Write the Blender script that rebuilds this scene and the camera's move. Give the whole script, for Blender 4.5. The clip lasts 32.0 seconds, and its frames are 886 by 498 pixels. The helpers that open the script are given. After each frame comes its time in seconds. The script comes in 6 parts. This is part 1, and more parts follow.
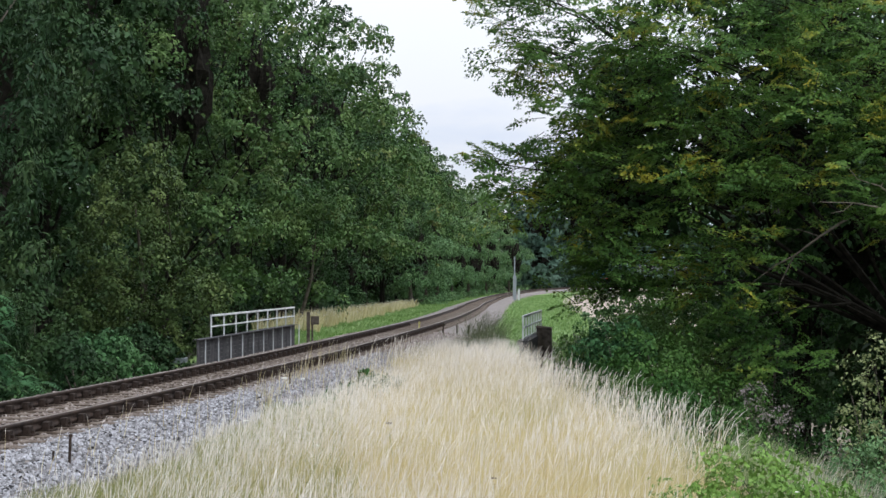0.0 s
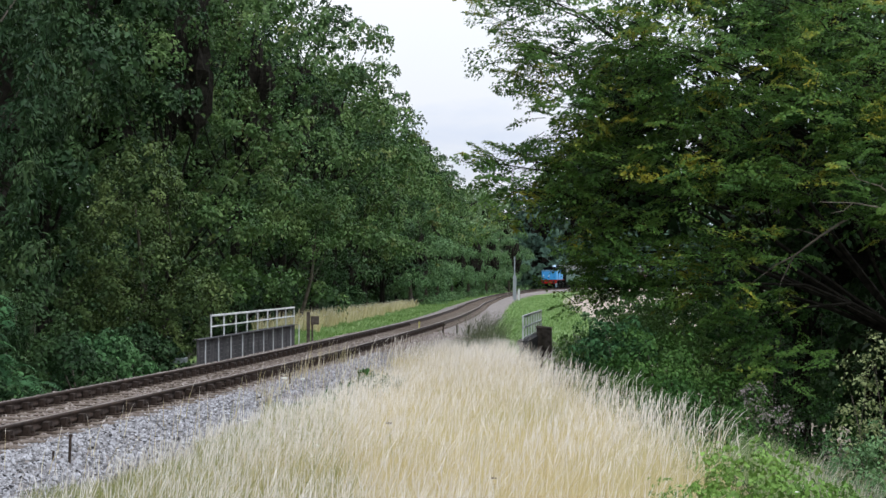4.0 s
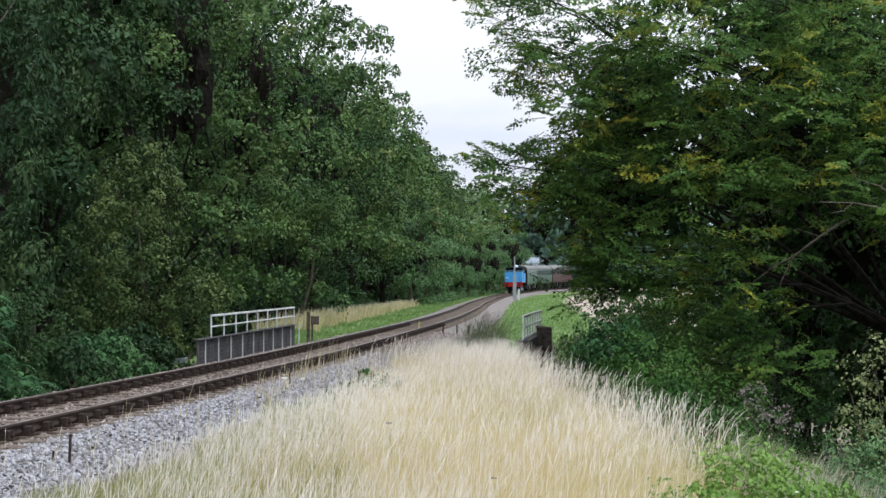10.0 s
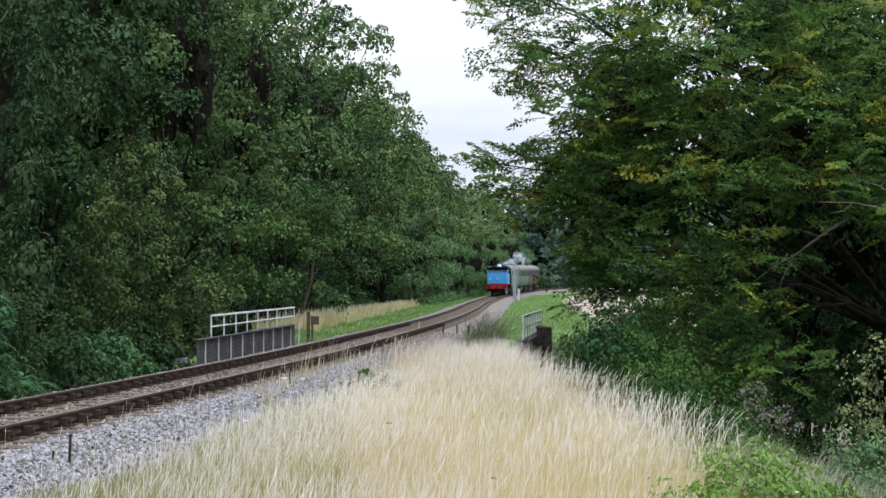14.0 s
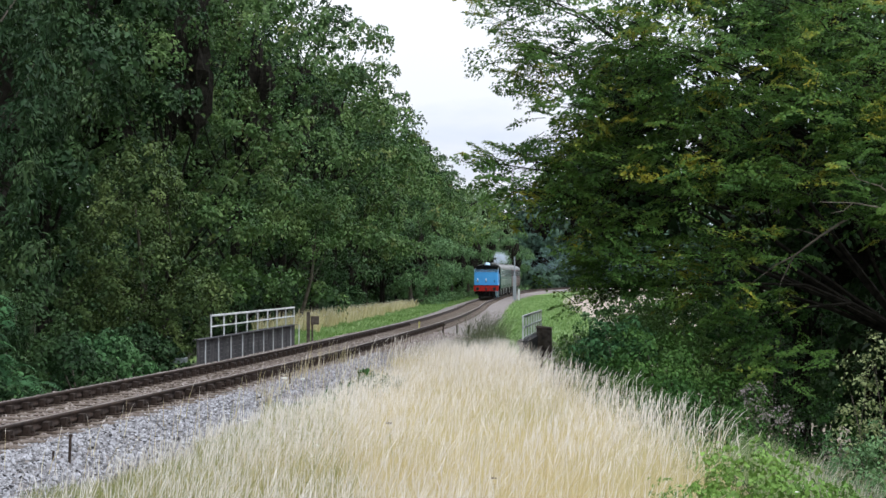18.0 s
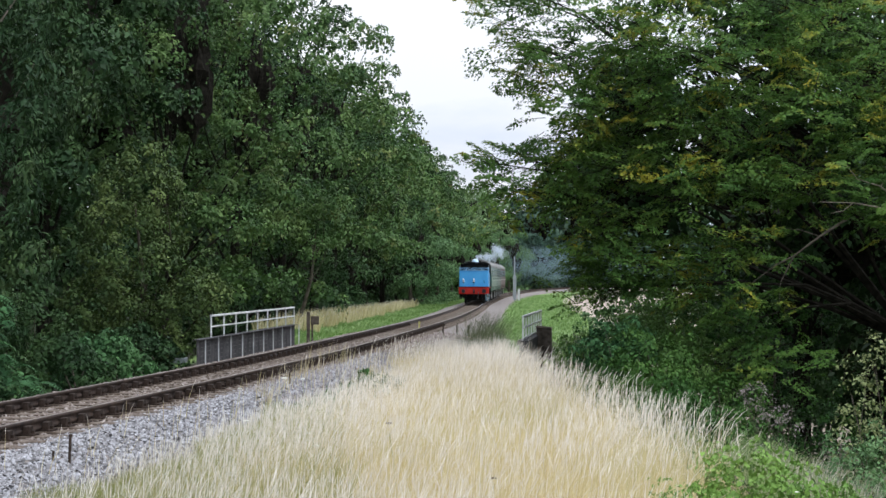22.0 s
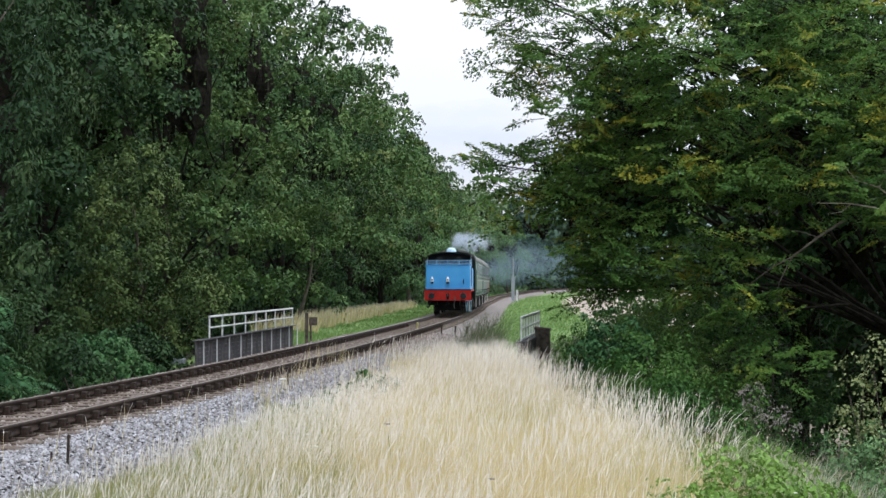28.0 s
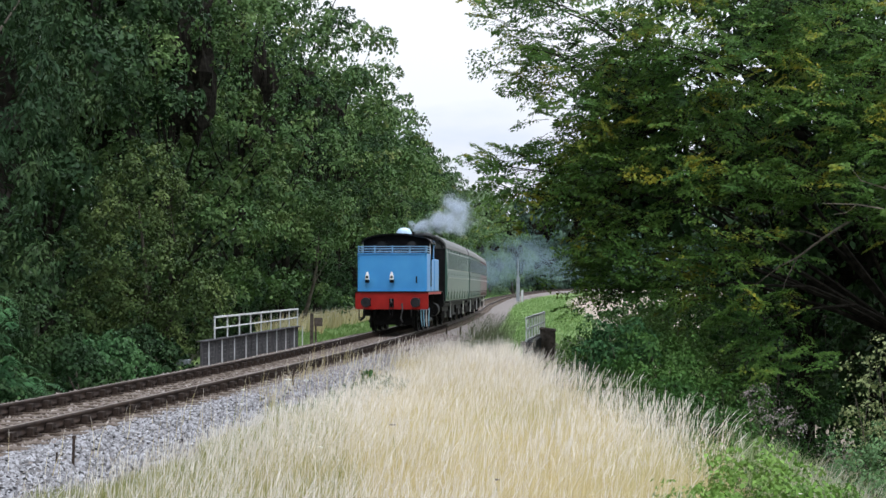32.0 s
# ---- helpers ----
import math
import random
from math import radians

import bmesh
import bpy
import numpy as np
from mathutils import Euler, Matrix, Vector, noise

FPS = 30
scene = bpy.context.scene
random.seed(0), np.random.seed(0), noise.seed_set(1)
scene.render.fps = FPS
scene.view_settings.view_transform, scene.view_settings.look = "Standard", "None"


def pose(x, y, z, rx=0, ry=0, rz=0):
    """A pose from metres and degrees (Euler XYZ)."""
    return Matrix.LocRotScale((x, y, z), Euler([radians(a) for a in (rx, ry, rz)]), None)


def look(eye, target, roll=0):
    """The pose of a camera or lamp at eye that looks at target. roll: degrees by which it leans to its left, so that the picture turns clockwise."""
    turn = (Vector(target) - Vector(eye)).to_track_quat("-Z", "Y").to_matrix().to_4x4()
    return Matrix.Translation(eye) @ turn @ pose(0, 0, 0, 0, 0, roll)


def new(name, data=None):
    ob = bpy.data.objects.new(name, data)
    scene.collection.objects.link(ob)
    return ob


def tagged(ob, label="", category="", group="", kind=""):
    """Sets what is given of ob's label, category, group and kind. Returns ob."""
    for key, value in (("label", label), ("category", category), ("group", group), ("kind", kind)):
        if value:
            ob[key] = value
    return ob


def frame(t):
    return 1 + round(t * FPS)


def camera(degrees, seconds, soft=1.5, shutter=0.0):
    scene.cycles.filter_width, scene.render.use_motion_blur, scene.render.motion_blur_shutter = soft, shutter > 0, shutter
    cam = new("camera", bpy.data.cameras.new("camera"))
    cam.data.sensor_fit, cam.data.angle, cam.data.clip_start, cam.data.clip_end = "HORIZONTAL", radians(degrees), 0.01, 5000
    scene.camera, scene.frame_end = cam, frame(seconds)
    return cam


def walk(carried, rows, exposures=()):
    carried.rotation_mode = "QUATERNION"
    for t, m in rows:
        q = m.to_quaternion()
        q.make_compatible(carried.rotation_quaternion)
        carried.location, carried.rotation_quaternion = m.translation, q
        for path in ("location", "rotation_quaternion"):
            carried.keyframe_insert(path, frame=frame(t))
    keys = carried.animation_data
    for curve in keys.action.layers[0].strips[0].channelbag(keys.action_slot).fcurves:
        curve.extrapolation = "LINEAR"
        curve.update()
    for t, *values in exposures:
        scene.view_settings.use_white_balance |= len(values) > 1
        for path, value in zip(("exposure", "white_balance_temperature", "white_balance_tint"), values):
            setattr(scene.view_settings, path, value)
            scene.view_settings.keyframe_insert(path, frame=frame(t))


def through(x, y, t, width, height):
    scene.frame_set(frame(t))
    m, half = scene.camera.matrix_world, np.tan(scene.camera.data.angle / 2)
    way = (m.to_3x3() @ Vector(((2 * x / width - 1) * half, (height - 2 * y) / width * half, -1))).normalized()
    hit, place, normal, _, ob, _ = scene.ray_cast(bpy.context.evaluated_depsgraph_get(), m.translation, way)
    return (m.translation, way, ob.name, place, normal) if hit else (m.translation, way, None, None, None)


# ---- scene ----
cam = camera(30.52, 32.0, soft=1.5)
EYE = 2.0          # camera height over the datum
TILT = 91.01


def aim(turn, nod):
    return pose(0, 0, EYE, TILT + nod, 0, turn)


walk(cam, [
    (0.0, aim(0, 0)), (21.8, aim(0, 0)), (22.5, aim(-0.02, 0)), (23.0, aim(-0.058, 0)), (23.5, aim(-0.065, 0)),
    (24.0, aim(-0.115, 0)), (25.3, aim(-0.118, 0.01)), (27.5, aim(-0.06, 0.035)), (28.5, aim(-0.058, 0.03)),
    (29.3, aim(-0.025, 0.03)), (30.0, aim(0, 0.035)), (30.5, aim(0.035, 0.035)), (31.0, aim(0.06, 0.04)),
    (31.5, aim(0.08, 0.05)), (32.0, aim(0.12, 0.055))],
    exposures=((0.0, -0.02, 6050, 11), (7.0, -0.03, 6050, 11), (8.0, 0.05, 6050, 11), (32.0, 0.07, 6050, 11)))

# ---- daylight: bright overcast ----
SUN_EL, SUN_AZ = 70, 130     # azimuth clockwise from +y
world = bpy.data.worlds.new("overcast_sky")
scene.world = world
world.use_nodes = True
wn, wl = world.node_tree.nodes, world.node_tree.links
wn.clear()
w_out = wn.new("ShaderNodeOutputWorld")
w_bg = wn.new("ShaderNodeBackground")
w_sky = wn.new("ShaderNodeTexSky")
w_sky.sky_type = "NISHITA"
w_sky.sun_disc = False
w_sky.sun_elevation, w_sky.sun_rotation = radians(SUN_EL), radians(SUN_AZ)
w_sky.dust_density = 3.0
w_gain = wn.new("ShaderNodeMixRGB")
w_gain.blend_type = "MULTIPLY"
w_gain.inputs[0].default_value = 1.0
w_gain.inputs[2].default_value = (0.1, 0.1, 0.1, 1)
w_co = wn.new("ShaderNodeTexCoord")
w_map = wn.new("ShaderNodeMapping")
w_map.inputs["Scale"].default_value = (1.0, 1.0, 3.2)
w_noise = wn.new("ShaderNodeTexNoise")
w_noise.inputs["Scale"].default_value = 3.4
w_noise.inputs["Detail"].default_value = 7
w_noise.inputs["Roughness"].default_value = 0.55
w_ramp = wn.new("ShaderNodeValToRGB")
w_ramp.color_ramp.elements[0].position, w_ramp.color_ramp.elements[0].color = 0.40, (0.80, 0.86, 0.97, 1)
w_ramp.color_ramp.elements[1].position, w_ramp.color_ramp.elements[1].color = 0.56, (1.0, 1.0, 1.0, 1)
w_mix = wn.new("ShaderNodeMixRGB")
w_mix.inputs[0].default_value = 0.94
wl.new(w_sky.outputs[0], w_gain.inputs[1])
wl.new(w_co.outputs["Generated"], w_map.inputs[0])
wl.new(w_map.outputs[0], w_noise.inputs["Vector"])
wl.new(w_noise.outputs["Fac"], w_ramp.inputs[0])
wl.new(w_gain.outputs[0], w_mix.inputs[1])
wl.new(w_ramp.outputs[0], w_mix.inputs[2])
wl.new(w_mix.outputs[0], w_bg.inputs["Color"])
# an overcast sky is about three times as bright overhead as at the horizon
w_sep = wn.new("ShaderNodeSeparateXYZ")
w_up = wn.new("ShaderNodeMath")
w_up.operation = "MAXIMUM"
w_up.inputs[1].default_value = 0.0
w_rise = wn.new("ShaderNodeMath")
w_rise.operation = "MULTIPLY_ADD"
w_rise.inputs[1].default_value, w_rise.inputs[2].default_value = 1.66, 0.81
wl.new(w_co.outputs["Generated"], w_sep.inputs[0])
wl.new(w_sep.outputs["Z"], w_up.inputs[0])
wl.new(w_up.outputs[0], w_rise.inputs[0])
wl.new(w_rise.outputs[0], w_bg.inputs["Strength"])
wl.new(w_bg.outputs[0], w_out.inputs[0])

sun_data = bpy.data.lights.new("sun", "SUN")
sun_data.energy, sun_data.angle, sun_data.color = 1.5, radians(30), (1.0, 0.965, 0.9)
sun = new("sun", sun_data)
sun_from = Vector((math.sin(radians(SUN_AZ)) * math.cos(radians(SUN_EL)), math.cos(radians(SUN_AZ)) * math.cos(radians(SUN_EL)), math.sin(radians(SUN_EL))))
sun.matrix_world = look(sun_from * 60, (0, 0, 0))


# ---- materials ----
def material(name, colours, scale=4.0, rough=0.8, metal=0.0, bump=0.2, bump_scale=40.0, spread="noise", through_light=0.0, spec=0.3, stain=None):
    """Colours along a ramp, driven by noise or by each piece's own random number; fine relief; optional stain colour at a larger size."""
    m = bpy.data.materials.new(name)
    m.use_nodes = True
    n, l = m.node_tree.nodes, m.node_tree.links
    b = n["Principled BSDF"]
    b.inputs["Roughness"].default_value, b.inputs["Metallic"].default_value = rough, metal
    b.inputs["Specular IOR Level"].default_value = spec
    ramp = n.new("ShaderNodeValToRGB")
    el = ramp.color_ramp.elements
    while len(el) < len(colours):
        el.new(0.5)
    for i, c in enumerate(colours):
        el[i].position = (0.3 + 0.4 * i / max(1, len(colours) - 1)) if spread == "noise" else i / max(1, len(colours) - 1)
        el[i].color = (*c, 1)
    co = n.new("ShaderNodeTexCoord")
    if spread == "noise":
        t = n.new("ShaderNodeTexNoise")
        t.inputs["Scale"].default_value, t.inputs["Detail"].default_value = scale, 8
        l.new(co.outputs["Object"], t.inputs["Vector"])
        l.new(t.outputs["Fac"], ramp.inputs[0])
    elif spread == "island":
        g = n.new("ShaderNodeNewGeometry")
        l.new(g.outputs["Random Per Island"], ramp.inputs[0])
    else:
        g = n.new("ShaderNodeObjectInfo")
        l.new(g.outputs["Random"], ramp.inputs[0])
    colour = ramp.outputs[0]
    if stain:
        s = n.new("ShaderNodeTexNoise")
        s.inputs["Scale"].default_value, s.inputs["Detail"].default_value = stain[1], 5
        g2 = n.new("ShaderNodeNewGeometry")
        l.new(g2.outputs["Position"], s.inputs["Vector"])
        sr = n.new("ShaderNodeValToRGB")
        sr.color_ramp.elements[0].position, sr.color_ramp.elements[1].position = stain[2], stain[2] + 0.16
        l.new(s.outputs["Fac"], sr.inputs[0])
        mx = n.new("ShaderNodeMixRGB")
        mx.inputs[2].default_value = (*stain[0], 1)
        l.new(sr.outputs[0], mx.inputs[0])
        l.new(colour, mx.inputs[1])
        colour = mx.outputs[0]
    l.new(colour, b.inputs["Base Color"])
    if bump > 0:
        t2 = n.new("ShaderNodeTexNoise")
        t2.inputs["Scale"].default_value, t2.inputs["Detail"].default_value = bump_scale, 4
        bp = n.new("ShaderNodeBump")
        bp.inputs["Strength"].default_value, bp.inputs["Distance"].default_value = bump, 0.02
        l.new(co.outputs["Object"], t2.inputs["Vector"])
        l.new(t2.outputs["Fac"], bp.inputs["Height"])
        l.new(bp.outputs[0], b.inputs["Normal"])
    if through_light > 0:
        tr = n.new("ShaderNodeBsdfTranslucent")
        l.new(colour, tr.inputs["Color"])
        ms = n.new("ShaderNodeMixShader")
        ms.inputs[0].default_value = through_light
        l.new(b.outputs[0], ms.inputs[1])
        l.new(tr.outputs[0], ms.inputs[2])
        l.new(ms.outputs[0], n["Material Output"].inputs["Surface"])
    return m


def leaf_material(name, colours, stain=None, through=0.2, gloss=0.12, gain=1.0, patch=0.55, spread=0.28):
    """Foliage: the hue drifts from bough to bough, each leaf is a little lighter or darker; optional tint of whole sprays."""
    m = bpy.data.materials.new(name)
    m.use_nodes = True
    n, l = m.node_tree.nodes, m.node_tree.links
    b = n["Principled BSDF"]
    b.inputs["Roughness"].default_value, b.inputs["Specular IOR Level"].default_value = 0.5, gloss
    geo = n.new("ShaderNodeNewGeometry")
    t = n.new("ShaderNodeTexNoise")
    t.inputs["Scale"].default_value, t.inputs["Detail"].default_value = patch, 4
    l.new(geo.outputs["Position"], t.inputs["Vector"])
    ramp = n.new("ShaderNodeValToRGB")
    el = ramp.color_ramp.elements
    while len(el) < len(colours):
        el.new(0.5)
    for i, (r, g, bl) in enumerate(colours):
        el[i].position = 0.33 + 0.34 * i / (len(colours) - 1)
        el[i].color = (r * gain, g * gain, bl * gain, 1)
    l.new(t.outputs["Fac"], ramp.inputs[0])
    colour = ramp.outputs[0]
    if stain:
        s2 = n.new("ShaderNodeTexNoise")
        s2.inputs["Scale"].default_value, s2.inputs["Detail"].default_value = stain[1], 3
        l.new(geo.outputs["Position"], s2.inputs["Vector"])
        sr = n.new("ShaderNodeMapRange")
        sr.inputs["From Min"].default_value, sr.inputs["From Max"].default_value = stain[2], stain[2] + 0.12
        l.new(s2.outputs["Fac"], sr.inputs["Value"])
        mx = n.new("ShaderNodeMixRGB")
        mx.inputs[2].default_value = (*stain[0], 1)
        l.new(sr.outputs["Result"], mx.inputs[0])
        l.new(colour, mx.inputs[1])
        colour = mx.outputs[0]
    vary = n.new("ShaderNodeMapRange")
    vary.inputs["To Min"].default_value, vary.inputs["To Max"].default_value = 1 - spread, 1 + spread
    l.new(geo.outputs["Random Per Island"], vary.inputs["Value"])
    tone = n.new("ShaderNodeVectorMath")
    tone.operation = "SCALE"
    l.new(colour, tone.inputs[0])
    l.new(vary.outputs["Result"], tone.inputs["Scale"])
    l.new(tone.outputs[0], b.inputs["Base Color"])
    tr = n.new("ShaderNodeBsdfTranslucent")
    l.new(tone.outputs[0], tr.inputs["Color"])
    ms = n.new("ShaderNodeMixShader")
    ms.inputs[0].default_value = through
    l.new(b.outputs[0], ms.inputs[1])
    l.new(tr.outputs[0], ms.inputs[2])
    l.new(ms.outputs[0], n["Material Output"].inputs["Surface"])
    return m


M_LEAF_OAK = leaf_material("leaf_green_mid", [(0.040, 0.083, 0.028), (0.072, 0.134, 0.040), (0.122, 0.188, 0.056)], ((0.175, 0.185, 0.058), 0.42, 0.60), 0.12, 0.12)
M_LEAF_MAPLE = leaf_material("leaf_maple", [(0.038, 0.068, 0.020), (0.062, 0.100, 0.028), (0.105, 0.145, 0.042)], None, 0.10, 0.12, 1.0, 0.9)
# dark green leaf; also paints wood shade into the trees and shrubs farther in
M_LEAF_DARK_SHADED = leaf_material("leaf_dark_and_shaded", [(0.020, 0.045, 0.018), (0.034, 0.070, 0.025), (0.060, 0.105, 0.034)], None, 0.08, 0.08)
M_LEAF_ASH = leaf_material("leaf_ash", [(0.016, 0.038, 0.016), (0.026, 0.056, 0.021), (0.048, 0.080, 0.028)], ((0.055, 0.092, 0.020), 0.5, 0.62), 0.10, 0.10)
M_LEAF_FROND = leaf_material("leaf_frond_green", [(0.030, 0.085, 0.034), (0.046, 0.115, 0.042), (0.070, 0.150, 0.052)], None, 0.15, 0.1)
# hornbeam: the yellow stain patches paint in the look of brightly lit tufts
M_LEAF_BEECH = leaf_material("leaf_hornbeam", [(0.040, 0.095, 0.020), (0.072, 0.142, 0.026), (0.120, 0.190, 0.034)], ((0.270, 0.260, 0.026), 0.80, 0.57), 0.32, 0.15, 1.18, 0.8)
M_LEAF_IVY = leaf_material("leaf_ivy_hedge", [(0.080, 0.155, 0.066), (0.110, 0.200, 0.080), (0.145, 0.240, 0.095)])
M_LEAF_SCRUB = leaf_material("leaf_scrub", [(0.028, 0.078, 0.018), (0.044, 0.106, 0.023), (0.070, 0.140, 0.030)])
M_LEAF_BRIGHT = leaf_material("leaf_bright_scrub", [(0.075, 0.155, 0.045), (0.115, 0.21, 0.055), (0.16, 0.26, 0.07)])
# far leaves: distance haze is mixed into these two colours, paler and bluer
M_LEAF_HAZE_PALE = leaf_material("leaf_far_pale_haze", [(0.12, 0.19, 0.09), (0.16, 0.24, 0.11), (0.20, 0.28, 0.13)], patch=0.2)
M_LEAF_HAZE = leaf_material("leaf_far_blue_haze", [(0.062, 0.115, 0.085), (0.085, 0.145, 0.105), (0.115, 0.180, 0.125)], patch=0.2)
M_LEAF_BRAMBLE = leaf_material("leaf_bramble", [(0.085, 0.17, 0.035), (0.14, 0.25, 0.05), (0.22, 0.34, 0.08)])
M_LEAF_PALE = leaf_material("leaf_pale_sapling", [(0.12, 0.16, 0.06), (0.19, 0.225, 0.095), (0.29, 0.31, 0.15)])
M_MAUVE = material("weed_flower_mauve", [(0.13, 0.13, 0.09), (0.21, 0.18, 0.17), (0.34, 0.29, 0.29)], spread="island", rough=0.8, bump=0, through_light=0.3)
M_SLOPE = material("slope_grass", [(0.16, 0.22, 0.09), (0.24, 0.31, 0.13), (0.34, 0.39, 0.19)], spread="island", rough=0.7, bump=0, through_light=0.3)
M_DRYWEED = material("dry_grey_weeds", [(0.26, 0.25, 0.18), (0.40, 0.38, 0.29), (0.56, 0.52, 0.43)], spread="island", rough=0.8, bump=0, through_light=0.3)
M_BARK = material("bark_grey_brown", [(0.05, 0.042, 0.032), (0.10, 0.085, 0.066), (0.15, 0.13, 0.105)], scale=6, rough=0.9, bump=0.8, bump_scale=18)
# bark darkened for the canopy shade; also colours the dark masses in the crowns
M_BARK_SHADED = material("bark_shaded", [(0.010, 0.009, 0.007), (0.020, 0.018, 0.014), (0.034, 0.030, 0.024)], scale=6, rough=0.95, bump=0.8, bump_scale=18, spec=0.05)
M_TWIG_PALE = material("bark_dead_pale", [(0.20, 0.17, 0.13), (0.32, 0.28, 0.22)], scale=9, rough=0.85, bump=0.5)
M_GROUND = material("grass_ground", [(0.085, 0.15, 0.040), (0.125, 0.20, 0.055), (0.17, 0.235, 0.075)], scale=0.9, rough=0.95, bump=0.8, bump_scale=9)
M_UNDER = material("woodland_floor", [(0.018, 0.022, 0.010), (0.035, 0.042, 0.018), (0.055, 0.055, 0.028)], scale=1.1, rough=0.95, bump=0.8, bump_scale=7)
M_STRAW_GROUND = material("dry_grass_ground", [(0.20, 0.165, 0.08), (0.32, 0.265, 0.13), (0.42, 0.35, 0.19)], scale=2.0, rough=0.95, bump=0.8, bump_scale=20)
M_FIELD = material("bare_field", [(0.22, 0.185, 0.14), (0.29, 0.245, 0.19), (0.35, 0.305, 0.24)], scale=0.25, rough=0.95, bump=0.5, bump_scale=3)
M_BALLAST = material("ballast_bed", [(0.085, 0.074, 0.066), (0.175, 0.155, 0.143), (0.27, 0.245, 0.23)], scale=16, rough=0.92, bump=1.0, bump_scale=22, stain=((0.165, 0.135, 0.115), 0.6, 0.5))
M_STONE = material("ballast_stone", [(0.09, 0.085, 0.085), (0.21, 0.205, 0.21), (0.38, 0.38, 0.395)], spread="island", rough=0.9, bump=0.4, bump_scale=30)
M_STONE_BROWN = material("ballast_stone_rusty", [(0.12, 0.095, 0.08), (0.20, 0.165, 0.145), (0.33, 0.295, 0.27)], spread="island", rough=0.9, bump=0.4, bump_scale=30)
M_RAIL = material("rail_rust", [(0.022, 0.015, 0.012), (0.042, 0.028, 0.021), (0.068, 0.045, 0.032)], scale=7, rough=0.75, metal=0.15, bump=0.3)
M_CHAIR = material("chair_iron", [(0.018, 0.013, 0.010), (0.030, 0.021, 0.016), (0.048, 0.033, 0.025)], scale=9, rough=0.8, bump=0.4, spec=0.15)
M_RAIL_HEAD = material("rail_head_worn", [(0.16, 0.13, 0.11), (0.26, 0.22, 0.19)], scale=5, rough=0.45, metal=0.7, bump=0.1)
M_SLEEPER = material("sleeper_wood", [(0.05, 0.035, 0.025), (0.10, 0.075, 0.055), (0.17, 0.14, 0.115)], scale=8, rough=0.9, bump=0.7, bump_scale=25)
M_GIRDER = material("girder_dark", [(0.022, 0.022, 0.024), (0.05, 0.048, 0.05), (0.09, 0.086, 0.086)], scale=3.5, rough=0.8, bump=0.5, stain=((0.17, 0.165, 0.16), 1.6, 0.62))
M_RIB = material("girder_rib_worn", [(0.06, 0.06, 0.062), (0.13, 0.128, 0.125), (0.20, 0.195, 0.19)], scale=4, rough=0.8, bump=0.4)
M_WHITE = material("white_paint_weathered", [(0.44, 0.45, 0.45), (0.62, 0.63, 0.63), (0.72, 0.73, 0.73)], scale=6, rough=0.55, bump=0.15)
M_GALV = material("galvanised_grey", [(0.24, 0.26, 0.28), (0.36, 0.39, 0.42)], scale=5, rough=0.5, metal=0.3, bump=0.1)
M_TIMBER = material("weathered_timber", [(0.04, 0.032, 0.026), (0.09, 0.072, 0.058), (0.14, 0.12, 0.1)], scale=9, rough=0.9, bump=0.6)
M_STRAW = material("straw_stalks", [(0.45, 0.36, 0.18), (0.56, 0.47, 0.25), (0.65, 0.57, 0.34), (0.74, 0.67, 0.46)], spread="island", rough=0.7, bump=0, through_light=0.4, stain=((0.38, 0.38, 0.16), 0.36, 0.55))
M_SEED = material("straw_seed_heads", [(0.66, 0.60, 0.51), (0.76, 0.71, 0.63), (0.84, 0.80, 0.74)], spread="island", rough=0.8, bump=0, through_light=0.3)
M_GREENGRASS = material("green_blades", [(0.14, 0.17, 0.055), (0.23, 0.255, 0.085), (0.36, 0.37, 0.15)], spread="island", rough=0.6, bump=0, through_light=0.35)
M_WEED = material("weed_stems", [(0.07, 0.095, 0.05), (0.11, 0.135, 0.07), (0.17, 0.18, 0.10)], spread="island", rough=0.7, bump=0, through_light=0.25)
M_VERGE = material("verge_blades", [(0.12, 0.21, 0.06), (0.16, 0.265, 0.075), (0.21, 0.31, 0.10)], spread="island", rough=0.6, bump=0, through_light=0.35, stain=((0.30, 0.30, 0.12), 0.12, 0.66))
M_BLUE = material("engine_blue", [(0.054, 0.295, 0.66), (0.062, 0.32, 0.69), (0.075, 0.35, 0.71)], scale=1.5, rough=0.35, bump=0.03, spec=0.5)
M_RED = material("beam_red", [(0.30, 0.012, 0.008), (0.40, 0.018, 0.012)], scale=3, rough=0.45, bump=0.05, spec=0.25)
M_BLACK = material("engine_black", [(0.004, 0.004, 0.0045), (0.008, 0.0078, 0.0078), (0.015, 0.014, 0.0135)], scale=5, rough=0.6, bump=0.15, spec=0.10)
M_COACH_GREEN = material("coach_green", [(0.060, 0.122, 0.092), (0.075, 0.145, 0.110)], scale=2.2, rough=0.35, bump=0.04, spec=0.3)
M_COACH_GREEN2 = material("coach_green_dull", [(0.052, 0.098, 0.080), (0.066, 0.118, 0.096)], scale=2.2, rough=0.4, bump=0.04, spec=0.3)
M_COACH_MAROON = material("coach_maroon", [(0.055, 0.016, 0.022), (0.075, 0.024, 0.030)], scale=2.2, rough=0.35, bump=0.04, spec=0.3)
M_ROOF = material("coach_roof_grey", [(0.12, 0.12, 0.115), (0.20, 0.20, 0.19)], scale=2.4, rough=0.6, bump=0.15)
M_BRASS = material("lamp_white", [(0.70, 0.70, 0.68), (0.8, 0.8, 0.78)], scale=9, rough=0.4, bump=0.05)
M_PALEBLUE = material("pale_blue_paint", [(0.24, 0.47, 0.62), (0.34, 0.57, 0.68)], scale=8, rough=0.45, bump=0.05)
